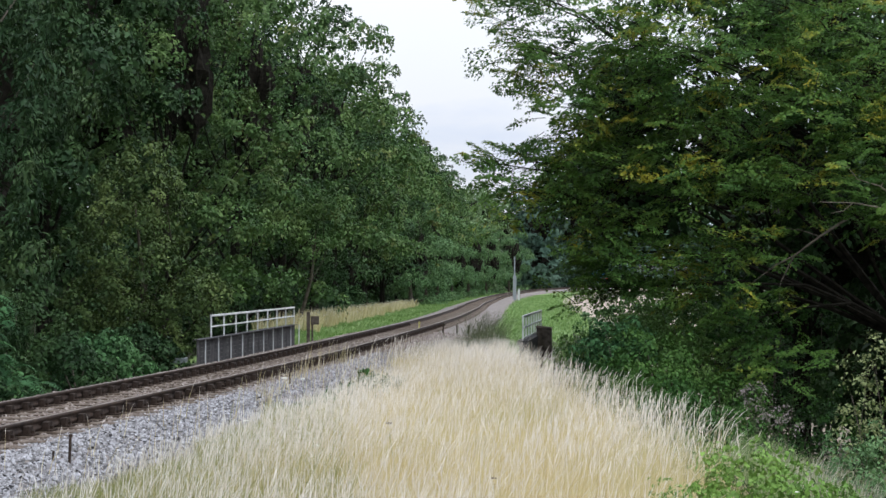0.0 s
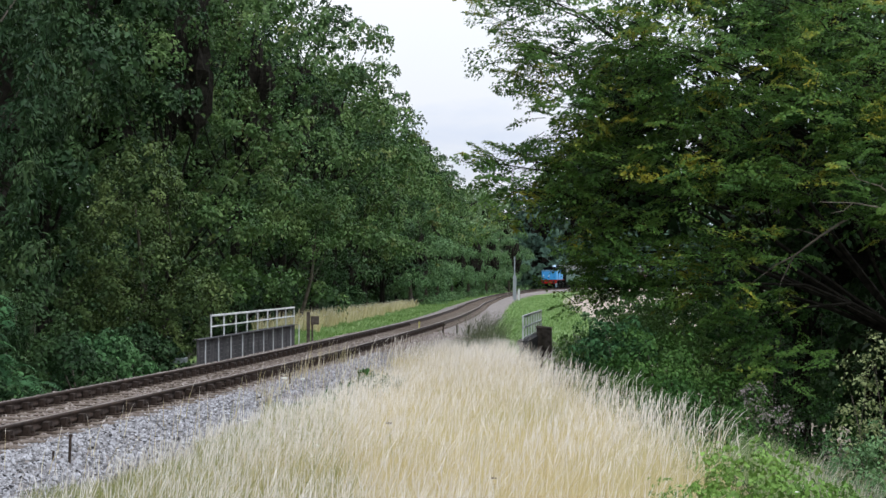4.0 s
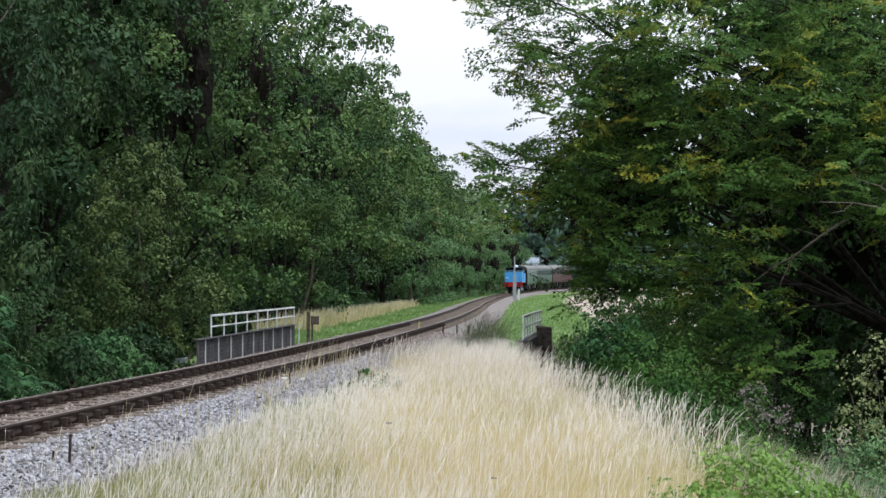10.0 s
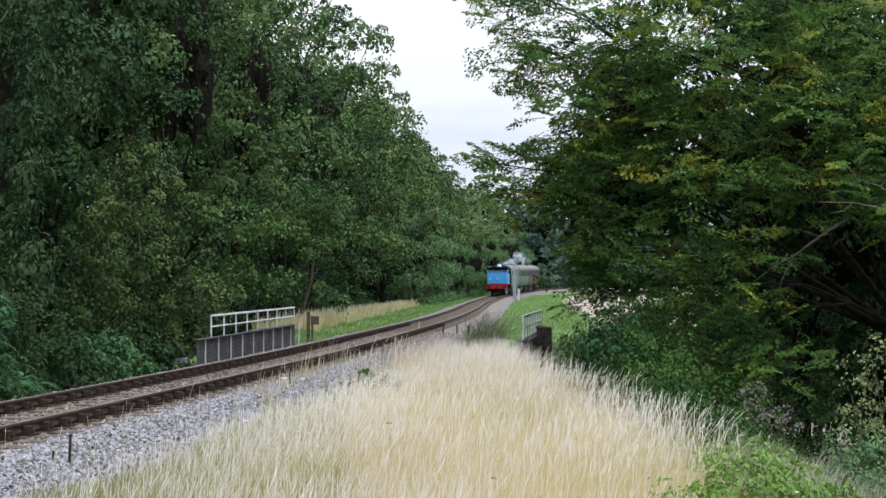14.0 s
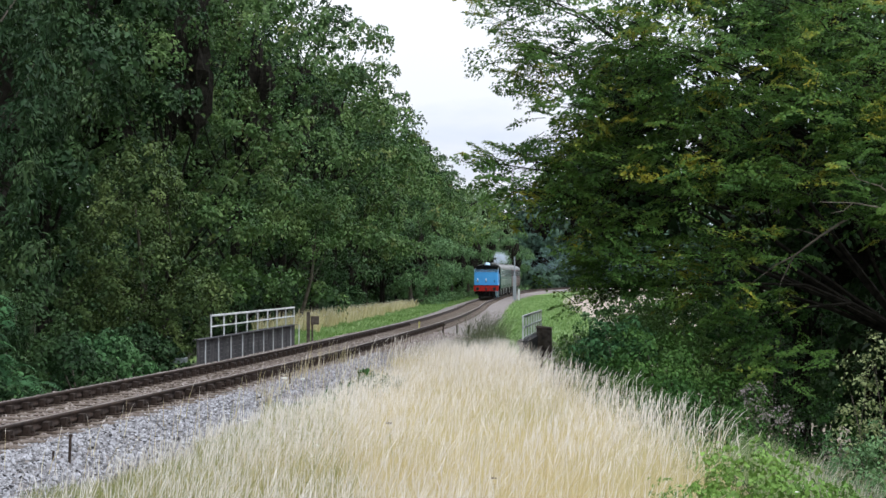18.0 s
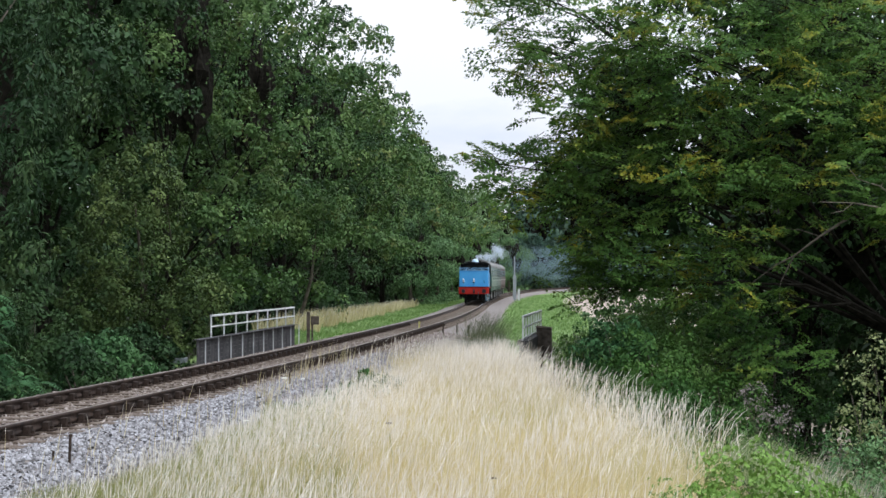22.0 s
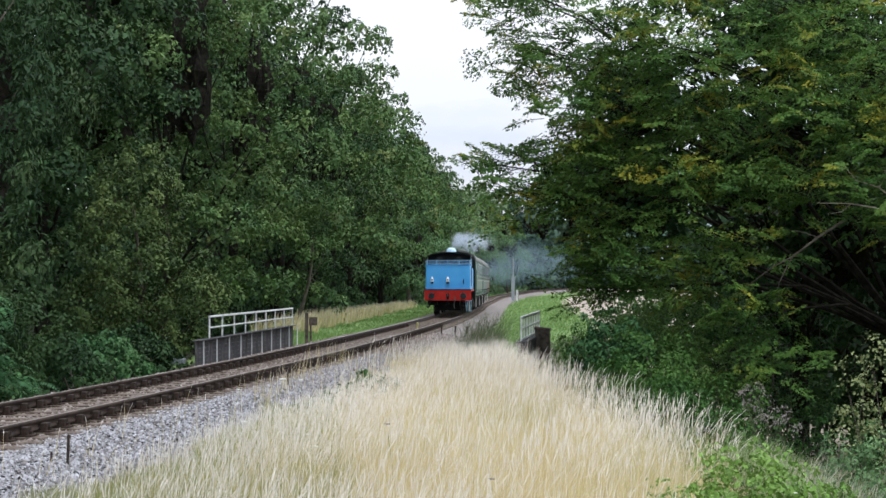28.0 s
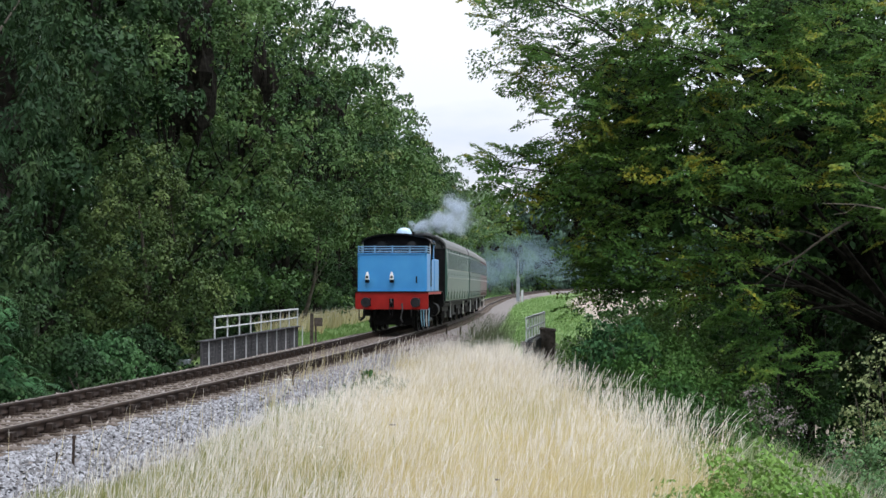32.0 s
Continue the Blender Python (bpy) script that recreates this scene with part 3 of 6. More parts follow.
def crown_leaves(seed, lobes, n_bough, per, bough, leaf, flat=0.75, fill=0.14, droop=0.3, stray=0.06, slim=0.68, core=0, cap=0.55, uneven=0.12, skirt=-0.5):
    """Leaf tufts seated on lobes (x, y, z, rx, ry, rz). A tuft is a dome of overlapping leaves, open below, so that it is lit on top and dark underneath; large loose leaves fill the inside."""
    rng = np.random.default_rng(seed)
    lob = np.array(lobes, float)
    area = lob[:, 3] * lob[:, 5] + lob[:, 3] * lob[:, 4] + lob[:, 4] * lob[:, 5]
    leafy = lob[:len(lob) - core]
    share = area[:len(leafy)] / area[:len(leafy)].sum()
    cs, outs = [], []
    for a, l in zip(share, leafy):
        n = max(5, int(n_bough * a))
        i = np.arange(n) + 0.5
        ph, th = np.arccos(1 - 2 * i / n), math.pi * (1 + 5 ** 0.5) * i + rng.uniform(0, 6)
        d = np.stack([np.cos(th) * np.sin(ph), np.sin(th) * np.sin(ph), np.cos(ph)], -1)
        d = unit(d + rng.normal(size=(n, 3)) * 0.25)
        c = l[:3] + d * l[3:] * rng.normal(0.92, uneven, n)[:, None]
        hidden = d[:, 2] < skirt
        for o in leafy:
            hidden |= (((c - o[:3]) / o[3:]) ** 2).sum(1) < 0.5
        cs.append(c[~hidden])
        outs.append(d[~hidden])
    c, out = np.concatenate(cs), np.concatenate(outs)
    nb = len(c)
    ax = unit(out + np.array([0, 0, cap]) + rng.normal(size=(nb, 3)) * 0.12)[:, None]
    R = bough * rng.uniform(0.55, 1.4, nb)[:, None]
    w = unit(rng.normal(size=(nb, per, 3)) + ax * 0.95)
    rr = R * rng.normal(0.92, 0.09, (nb, per))
    far = rng.random((nb, per)) < stray
    rr[far] *= rng.uniform(1.1, 1.5, far.sum())
    p = c[:, None] + w * rr[..., None] * np.array([1, 1, flat])
    rim = w - ax * (w * ax).sum(-1, keepdims=True)
    p[..., 2] -= droop * rr * (rim ** 2).sum(-1)
    nn = unit(w * 0.6 + ax * 0.35 + np.array([0, 0, 0.35]) + rng.normal(size=(nb, per, 3)) * 0.26)
    d = unit(rim + rng.normal(size=(nb, per, 3)) * 0.45 - np.array([0, 0, 0.2 + droop]))
    p, nn, d = p.reshape(-1, 3), nn.reshape(-1, 3), d.reshape(-1, 3)
    ll = leaf * rng.uniform(0.65, 1.3, len(p))
    # loose leaves within
    k = int(len(p) * fill)
    pick = rng.choice(len(lob), k, p=area / area.sum())
    q = lob[pick, :3] + unit(rng.normal(size=(k, 3))) * lob[pick, 3:] * (rng.uniform(0.5, 1.0, k))[:, None]
    p, nn, d = np.concatenate([p, q]), np.concatenate([nn, unit(rng.normal(size=(k, 3)) + np.array([0, 0, 0.6]))]), np.concatenate([d, unit(rng.normal(size=(k, 3)))])
    ll = np.concatenate([ll, leaf * rng.uniform(0.8, 1.3, k)])
    return leaf_quads(p, d, nn, ll, ll * slim * rng.uniform(0.8, 1.2, len(p)))


def crown_shade(parent, lobes, seed, shrink):
    """Dark masses put in for the shade of a crown's depth: uneven, spiky, well inside the outer tufts, one to a bough.
    """
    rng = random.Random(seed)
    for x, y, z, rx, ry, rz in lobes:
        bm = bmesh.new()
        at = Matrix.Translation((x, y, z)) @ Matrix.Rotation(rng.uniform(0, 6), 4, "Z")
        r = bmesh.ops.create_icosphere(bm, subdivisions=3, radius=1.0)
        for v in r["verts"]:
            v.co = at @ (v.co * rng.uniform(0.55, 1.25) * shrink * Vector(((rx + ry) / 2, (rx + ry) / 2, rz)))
        part("branchwork", bm, M_BARK_SHADED, parent, "dark mass standing for the shade inside the crown")


def spray_leaves(seed, lobes, axis, n_spray, per, reach, leaf):
    """Flat leafy sprays in tiers, pointing away from the trunk at axis (x, y) and hanging at the tip. Gives the leaves and the twigs that bear them."""
    rng = np.random.default_rng(seed)
    lob = np.array(lobes, float)
    area = lob[:, 3] * lob[:, 5] + lob[:, 3] * lob[:, 4]
    pick = rng.choice(len(lob), n_spray, p=area / area.sum())
    w = unit(rng.normal(size=(n_spray, 3)))
    c = lob[pick, :3] + w * lob[pick, 3:] * (rng.random(n_spray) ** 0.45)[:, None]
    away = np.stack([c[:, 0] - axis[0], c[:, 1] - axis[1], np.zeros(n_spray)], -1)
    away = unit(unit(away) + unit(w * np.array([1, 1, 0.0])) * 0.55)
    turn = rng.normal(0, 0.45, n_spray)
    ca, sa = np.cos(turn), np.sin(turn)
    h = np.stack([away[:, 0] * ca - away[:, 1] * sa, away[:, 0] * sa + away[:, 1] * ca, np.zeros(n_spray)], -1)
    rise = rng.normal(0.12, 0.32, n_spray)
    a = unit(h + np.array([0, 0, 1.0]) * rise[:, None])
    sd = np.cross(a, np.array([0, 0, 1.0]))
    bank_ = rng.normal(0, 0.45, n_spray)[:, None]
    sd = unit(unit(sd) + np.array([0, 0, 1.0]) * bank_)
    up = np.cross(sd, a)
    L = reach * rng.uniform(0.6, 1.35, n_spray)
    hang = rng.uniform(0.12, 0.5, n_spray)
    st = rng.random((n_spray, per)) ** 0.85
    lim = 0.40 * np.sin(np.pi * np.clip(st * 0.86 + 0.12, 0, 1)) + 0.03
    # leaves sit along side twigs, not evenly
    twig = np.round(st * 7) / 7
    lat = rng.uniform(-1, 1, (n_spray, per)) * lim
    along = twig * 0.88 + 0.5 * np.abs(lat) + rng.normal(0, 0.018, (n_spray, per))
    drop = hang[:, None] * (along ** 2 * 0.55 + (lat / 0.40) ** 2 * 0.10)
    p = c[:, None] + (a[:, None] * along[..., None] + sd[:, None] * lat[..., None]) * L[:, None, None]
    p[..., 2] -= drop * L[:, None]
    p += rng.normal(size=p.shape) * 0.018
    d = unit(a[:, None] * 0.7 + sd[:, None] * np.sign(lat)[..., None] + rng.normal(size=p.shape) * 0.35 - np.array([0, 0, 0.35]))
    nn = unit(up[:, None] + a[:, None] * 0.6 + rng.normal(size=p.shape) * 0.48)
    ll = leaf * rng.uniform(0.6, 1.3, n_spray * per)
    leaves = leaf_quads(p.reshape(-1, 3), d.reshape(-1, 3), nn.reshape(-1, 3), ll, ll * 0.55 * rng.uniform(0.85, 1.2, len(ll)))
    # each spray's stem, as a three-sided rod in four lengths
    t = np.array([-0.35, 0.0, 0.35, 0.7, 1.0])
    r = np.array([0.011, 0.009, 0.007, 0.005, 0.002])
    q = c[:, None] + a[:, None] * (t[None, :, None] * L[:, None, None])
    q[..., 2] -= hang[:, None] * t[None] ** 2 * np.sign(t)[None].clip(0, 1) * 0.55 * L[:, None]
    ring = np.stack([q + (sd[:, None] * math.cos(k) + up[:, None] * math.sin(k)) * r[None, :, None] for k in (0, 2.094, 4.189)], 2)
    base = np.arange(n_spray)[:, None] * 15
    f = [base + np.array([[i * 3 + k, i * 3 + (k + 1) % 3, i * 3 + 3 + (k + 1) % 3, i * 3 + 3 + k]]) for i in range(4) for k in range(3)]
    return leaves, (ring.reshape(-1, 3), np.concatenate(f))


def limbs_for(rng, height, lobes, r0, per_lobe, lean=(0, 0), lowest=0.15):
    """Trunk line and limbs that run into the lobes."""
    pts, rad = [], []
    for i in range(7):
        t = i / 6
        pts.append(Vector((lean[0] * t + math.sin(t * 5 + height) * 0.12, lean[1] * t + math.cos(t * 4 + height) * 0.12, height * t)))
        rad.append(r0 * (1.25 if i == 0 else 1) * (1 - 0.8 * t))
    out = [(pts, rad)]
    for lx, ly, lz, rx, ry, rz in lobes:
        tip = Vector((lx, ly, lz))
        t0 = min(0.85, max(lowest, lz / height * 0.55))
        start = pts[int(t0 * 6)]
        for k in range(per_lobe):
            end = tip + Vector((rng.uniform(-0.75, 0.75) * rx, rng.uniform(-0.7, 0.7) * ry, rng.uniform(-0.3, 0.6) * rz))
            mid = start.lerp(end, 0.5) + Vector((rng.uniform(-0.5, 0.5), rng.uniform(-0.5, 0.5), 0.10 * (end - start).length))
            q = [start, start.lerp(mid, 0.5) + Vector((rng.uniform(-0.2, 0.2), 0, 0.1)), mid, mid.lerp(end, 0.55) + Vector((0, 0, rng.uniform(-0.2, 0.2))), end]
            rr = r0 * (0.26 if k == 0 else 0.15)
            out.append((q, [rr, rr * 0.75, rr * 0.5, rr * 0.3, rr * 0.1]))
    return out


def tree(name, label, base, height, lobes, n_bough, per, bough, leaf, mat, seed, r0=0.22, lean=(0, 0), per_lobe=1, category="tree", bark=None, dense=0.34, deep=1, **kw):
    """Lobes are given in the world."""
    t = thing(name, label, category, base)
    rng = random.Random(seed)
    loc = [(a - base[0], b - base[1], c - base[2], d, e, f) for a, b, c, d, e, f in lobes]
    runs = limbs_for(rng, height, loc, r0, per_lobe, lean)
    part("trunk", sweep(bmesh.new(), *runs[0], seg=9), bark or M_BARK, t)
    for run in runs[1:]:
        part("limb", sweep(bmesh.new(), *run, seg=5), bark or M_BARK, t)
    v, f = crown_leaves(seed, loc, n_bough, per, bough, leaf, **kw)
    fast_mesh("crown", v, f, [mat], parent=t)
    # dense: size of the dark masses that stand for the crown's inner shade
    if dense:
        crown_shade(t, loc[-deep:], seed, dense)
    return t


def bush(name, label, base, lobes, n_bough, per, bough, leaf, mat, seed, stems=4, category="bush", stem=0.03, **kw):
    t = thing(name, label, category, base)
    rng = random.Random(seed)
    loc = [(a - base[0], b - base[1], c - base[2], d, e, f) for a, b, c, d, e, f in lobes]
    for k in range(stems):
        lx, ly, lz, rx, ry, rz = loc[k % len(loc)]
        e = Vector((lx + rng.uniform(-0.7, 0.7) * rx, ly + rng.uniform(-0.7, 0.7) * ry, lz + rng.uniform(0, 0.8) * rz))
        s0 = Vector((rng.uniform(-0.2, 0.2), rng.uniform(-0.2, 0.2), -0.3))
        m = s0.lerp(e, 0.5) + Vector((rng.uniform(-0.2, 0.2), rng.uniform(-0.2, 0.2), 0.1))
        part("stem", sweep(bmesh.new(), [s0, m, e], [stem, stem * 0.65, stem * 0.2], seg=5), M_BARK, t)
    v, f = crown_leaves(seed, loc, n_bough, per, bough, leaf, **kw)
    fast_mesh("foliage", v, f, [mat], parent=t)
    return t


def lobed(rng, x, y, z0, z1, w, n):
    """Lobes stacked round a stem from z0 to z1, widest in the middle."""
    out = []
    for i in range(n):
        t = (i + 0.5) / n
        a = i * 2.4 + rng.uniform(-0.5, 0.5)
        k = w * (0.55 + 0.5 * math.sin(math.pi * (0.15 + 0.8 * t)))
        r = k * rng.uniform(0.40, 0.66)
        out.append((x + math.cos(a) * k * 0.7, y + math.sin(a) * k * 0.7, z0 + (z1 - z0) * t, r, r * 1.05, r * rng.uniform(0.42, 0.62)))
    out.append((x, y, z0 + (z1 - z0) * 0.52, w * 0.62, w * 0.62, (z1 - z0) * 0.46))
    return out


def left_wood():
    rng = random.Random(9)
    # near ash and shrubs beside the line
    tree("ash_tree", "tall ash with drooping blue-green leaves beside the track", (-9.9, 30.0, -1.0), 9.0,
         [(-8.5, 29.0, 0.9, 1.0, 1.3, 0.9), (-8.3, 29.8, 2.3, 1.1, 1.4, 0.8), (-9.2, 30.5, 3.9, 1.5, 1.8, 1.1), (-8.7, 31.5, 5.5, 1.6, 1.9, 1.0), (-9.4, 31.0, 7.2, 1.9, 2.2, 1.2), (-8.0, 33.0, 8.6, 1.9, 2.2, 1.0), (-10.0, 33, 5.0, 2.0, 2.0, 4.0)],
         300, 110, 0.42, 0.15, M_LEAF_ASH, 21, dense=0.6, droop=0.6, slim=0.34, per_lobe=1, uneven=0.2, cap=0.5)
    tree("field_maple", "dense bushy field maple beside the bridge girder", (-8.1, 43.2, -1.2), 5.2,
         [(-7.9, 42.4, 4.3, 1.1, 1.2, 1.2), (-8.2, 42.2, 2.9, 1.5, 1.3, 1.1), (-7.5, 41.9, 1.8, 1.5, 1.3, 0.9), (-6.6, 42.3, 1.3, 1.0, 1.0, 0.8), (-8.6, 42.2, 1.2, 1.3, 1.2, 1.0), (-7.6, 42.0, 0.3, 1.6, 1.2, 0.8), (-9.3, 42.4, 0.2, 1.2, 1.2, 0.9)],
         430, 80, 0.27, 0.095, M_LEAF_MAPLE, 22, dense=0, r0=0.12, per_lobe=2, cap=0.6, uneven=0.16)
    # low growth along the rail
    for i, (x, y, z, r) in enumerate(((-8.0, 27.5, -0.3, 0.75), (-8.6, 31, -0.2, 0.9), (-7.6, 33.5, -0.2, 0.8), (-7.3, 36, -0.2, 0.8), (-6.9, 38.6, -0.1, 0.7), (-9.2, 36, 0.6, 1.2), (-9.8, 26.0, -0.2, 0.9))):
        bush("elder_bush", "dark green shrub at the edge of the ballast", (x, y, float(level(x, y))), [(x, y, z, r, r, r * 0.8), (x - 0.5, y + 0.5, z + 0.3, r, r, r * 0.8)], 80, 70, 0.22, 0.10, M_LEAF_FROND if i == 3 else M_LEAF_DARK_SHADED, 150 + i)
    # big trees of the wood edge, along the line: x, y, foot of crown, top, width
    rows = [(-13.2, 47, 1.0, 17, 3.6), (-12.9, 57, 4.5, 20, 3.7), (-10.8, 69, 2.5, 21.0, 4.6), (-9.4, 82, 1.0, 20.5, 4.3), (-8.5, 96, 2.5, 22, 4.5), (-7.6, 109, 5.0, 19.5, 4.5), (-7.1, 122, 5.5, 19, 4.5), (-6.6, 136, 5.0, 19, 4.6),
            (-6.2, 150, 4, 19, 4.7), (-5.3, 167, 4, 18, 4.8), (-4.3, 185, 3, 17.5, 5.0), (-3.0, 205, 3, 17.5, 5.2), (-1.2, 226, 3, 18, 5.6), (2.0, 250, 2, 18, 6)]
    for i, (x, y, z0, z1, w) in enumerate(rows):
        g = float(level(x, y))
        near = y < 100
        tree("woodland_tree", "tall broadleaf tree in dark green leaf at the wood edge" if i in (0, 1, 4, 8) else "tall sycamore in full green leaf at the wood edge", (x - 1, y, g - 0.2), z1 * 0.8, lobed(rng, x, y, g + z0, g + z1, w, 14),
             380 if near else 230, 82 if near else 70, 0.50 if near else 0.72, 0.20 if near else 0.28, M_LEAF_DARK_SHADED if i in (0, 1, 4, 8) else M_LEAF_OAK, 40 + i, r0=0.3, core=1, cap=0.7, skirt=-0.4, bark=M_BARK_SHADED)
    # second row that closes the wood, in dark leaf standing for its shade
    for i in range(13):
        y = 34 + i * 19
        x = float(np.interp(y, _y, _x)) - 17 - rng.uniform(0, 3)
        g = float(level(x, y))
        tree("woodland_tree", "broadleaf tree deeper in the wood", (x, y, g - 0.2), 14, [(x, y, g + 4.5, 5.5, 9, 5.0), (x, y, g + 12, 5.5, 9, 5.5), (x + 1, y, g + 18.5, 5.0, 8, 5.0)], 170, 60, 1.3, 0.42, M_LEAF_DARK_SHADED, 80 + i, r0=0.3, fill=0.3, dense=0.58, deep=3, slim=0.8, skirt=-1)
    tree("slender_tree", "slender leaning young tree at the wood edge behind the bridge", (-7.1, 80.0, float(level(-7.1, 80)) - 0.2), 5.0, [(-6.3, 80, 3.6, 1.2, 1.2, 0.8), (-6.9, 80.5, 4.9, 1.4, 1.3, 0.9), (-6.0, 80.5, 5.6, 1.3, 1.3, 0.9)], 60, 80, 0.42, 0.17, M_LEAF_OAK, 178, dense=0, r0=0.13, lean=(0.9, 0), bark=M_BARK)
    # understorey in dark leaf, standing for the shade under the trees
    for i, (x, y, r) in enumerate(((-11.5, 78, 2.0), (-12.3, 92, 2.2), (-12.5, 104, 2.4), (-12.0, 112, 2.0), (-12, 120, 2.4), (-11.0, 134, 2.4), (-10.4, 143, 2.2), (-14, 66, 2.4), (-7.2, 119, 1.1))):
        g = float(level(x, y))
        bush("understorey_shrub", "shrub under the wood edge trees, leaves darkened for the shade there", (x, y, g), [(x, y, g + r * 0.6, r, r * 1.6, r * 0.9), (x + 0.3, y + 1, g + r * 1.5, r * 0.8, r * 1.4, r * 0.7)], 80, 60, 0.45, 0.22, M_LEAF_DARK_SHADED, 180 + i)
    # ivy-clad growth down to the verge
    for i, (x, y) in enumerate(((-2.2, 163), (-1.7, 172), (-0.9, 183), (0.4, 196), (2.2, 211), (4.6, 227), (7.5, 243), (11.5, 258))):
        g = float(level(x, y))
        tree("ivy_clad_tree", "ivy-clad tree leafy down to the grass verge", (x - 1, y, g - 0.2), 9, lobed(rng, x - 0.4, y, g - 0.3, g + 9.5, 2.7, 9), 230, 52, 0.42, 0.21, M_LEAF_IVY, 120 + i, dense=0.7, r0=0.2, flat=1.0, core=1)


left_wood()


def right_wood():
    base = (12.6, 43.5, float(level(12.6, 43.5)) - 0.3)
    lobes = [(4.6, 40, 8.2, 1.6, 2.2, 0.9), (6.2, 39, 7.2, 1.9, 2.3, 1.0), (8.4, 39, 8.3, 2.2, 2.6, 1.1), (10.3, 38.5, 7.2, 2.0, 2.4, 1.1), (2.9, 41, 7.6, 1.7, 2.2, 0.8), (2.0, 40.5, 9.0, 1.6, 2.2, 0.7),
             (4.0, 40.5, 6.2, 1.9, 2.2, 0.8), (6.4, 39.5, 5.6, 2.0, 2.4, 0.9), (8.6, 38.5, 6.1, 1.9, 2.4, 0.9), (2.6, 41.5, 4.9, 1.3, 1.8, 0.55), (4.6, 40.5, 4.6, 1.8, 2.2, 0.8), (7.0, 39, 4.2, 1.9, 2.2, 0.8),
             (9.2, 38, 4.5, 1.7, 2.2, 0.8), (2.7, 41.5, 4.0, 1.1, 1.6, 0.5), (4.7, 40.5, 3.1, 1.5, 2.0, 0.8), (5.6, 40, 2.4, 1.4, 1.8, 0.8), (7.2, 39, 2.7, 1.5, 1.8, 0.8), (4.25, 40.5, 1.9, 0.9, 1.4, 0.5),
             (6.9, 38.5, 1.2, 1.2, 1.5, 0.9), (8.0, 38.2, 0.1, 1.0, 1.3, 0.8), (7.1, 38.4, -0.1, 0.9, 1.2, 0.6), (3.95, 40.8, 2.5, 0.75, 1.2, 0.6), (4.0, 40.5, 1.75, 0.6, 1.0, 0.35), (4.5, 40, 1.9, 0.9, 1.2, 0.45), (5.7, 39.8, 1.8, 0.9, 1.2, 0.5),
             (4.6, 42, 10.2, 2.9, 3.0, 1.2), (9.0, 42, 11.0, 3.6, 4.0, 1.6), (9.4, 43.5, 6.2, 3.0, 2.4, 3.0), (12.5, 41.5, 8.5, 3.2, 3.6, 3.0), (11.0, 38.0, 5.6, 1.6, 2.0, 0.9), (10.3, 37.6, 3.6, 1.2, 1.6, 0.7), (12.0, 40, 3.5, 1.4, 2.2, 1.0), (1.5, 41, 4.4, 0.75, 1.4, 0.6), (1.3, 41, 4.95, 0.65, 1.1, 0.35), (2.3, 41, 6.7, 1.0, 1.6, 0.7), (1.8, 41, 3.45, 0.35, 0.9, 0.5), (3.35, 40.5, 1.6, 0.4, 0.8, 0.28), (3.4, 41, 5.5, 1.2, 1.6, 0.6), (3.3, 41.2, 4.1, 1.3, 1.6, 0.7), (4.6, 41.5, 7.1, 1.5, 1.8, 0.9), (5.2, 41.5, 5.4, 1.6, 1.8, 0.9), (8.2, 41.5, 6.1, 4.2, 2.2, 3.3)]
    horn = thing("hornbeam_tree", "spreading hornbeam with layered yellow-green sprays overhanging the bank", "tree", base)
    runs = limbs_for(random.Random(200), 11, [(a - base[0], b - base[1], c - base[2], d, e, f) for a, b, c, d, e, f in lobes], 0.36, 1, (0, 0), 0.6)
    part("trunk", sweep(bmesh.new(), *runs[0], seg=9), M_BARK_SHADED, horn)
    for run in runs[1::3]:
        part("limb", sweep(bmesh.new(), *run, seg=5), M_BARK_SHADED, horn)
    local = [(a - base[0], b - base[1], c - base[2], d, e, f) for a, b, c, d, e, f in lobes[:-1]]
    (v, f), (tv, tf) = spray_leaves(200, local, (0, 0), 2450, 74, 0.88, 0.098)
    fast_mesh("crown", v, f, [M_LEAF_BEECH], parent=horn)
    tagged(fast_mesh("twig", tv, tf, [M_BARK_SHADED], parent=horn), kind="stuff")
    br = thing("dead_branch", "pale bare dead branch hanging in the hornbeam", "branch", (10.2, 36.5, 3.6))
    for pts, r in (([(0.8, 0.3, -0.7), (0.1, 0, -0.25), (-0.45, -0.1, -0.02), (-1.0, -0.1, 0.08), (-1.75, 0, 0.1)], 0.035), ([(0.1, 0, -0.25), (0.0, 0, 0.15), (-0.35, 0, 0.45), (-0.85, 0.1, 0.62), (-1.1, 0.1, 0.95)], 0.028), ([(-0.35, 0, 0.45), (-0.2, 0, 0.7), (-0.25, 0, 1.0)], 0.016), ([(-1.0, -0.1, 0.08), (-1.2, 0, -0.1), (-1.5, 0, -0.15)], 0.014)):
        part("twig", sweep(bmesh.new(), pts, [r * (1 - 0.8 * i / (len(pts) - 1)) for i in range(len(pts))], 6), M_TWIG_PALE, br)
    br = thing("dead_branch", "thin brown hanging branch below the hornbeam canopy", "branch", (8.3, 37.5, 2.4))
    for pts, r in (([(1.2, 0.5, 1.0), (0.4, 0, 0.55), (-0.2, 0, 0.1), (-0.6, 0, -0.1), (-1.6, 0, -0.85)], 0.035), ([(-0.2, 0, 0.1), (-0.5, 0, -0.5), (-0.55, 0, -1.1)], 0.018), ([(0.4, 0, 0.55), (0.0, 0.1, 0.7), (-0.5, 0.1, 0.75)], 0.015)):
        part("twig", sweep(bmesh.new(), pts, [r * (1 - 0.8 * i / (len(pts) - 1)) for i in range(len(pts))], 6), M_BARK, br)
    # boughs that show between the sprays
    rng = random.Random(77)
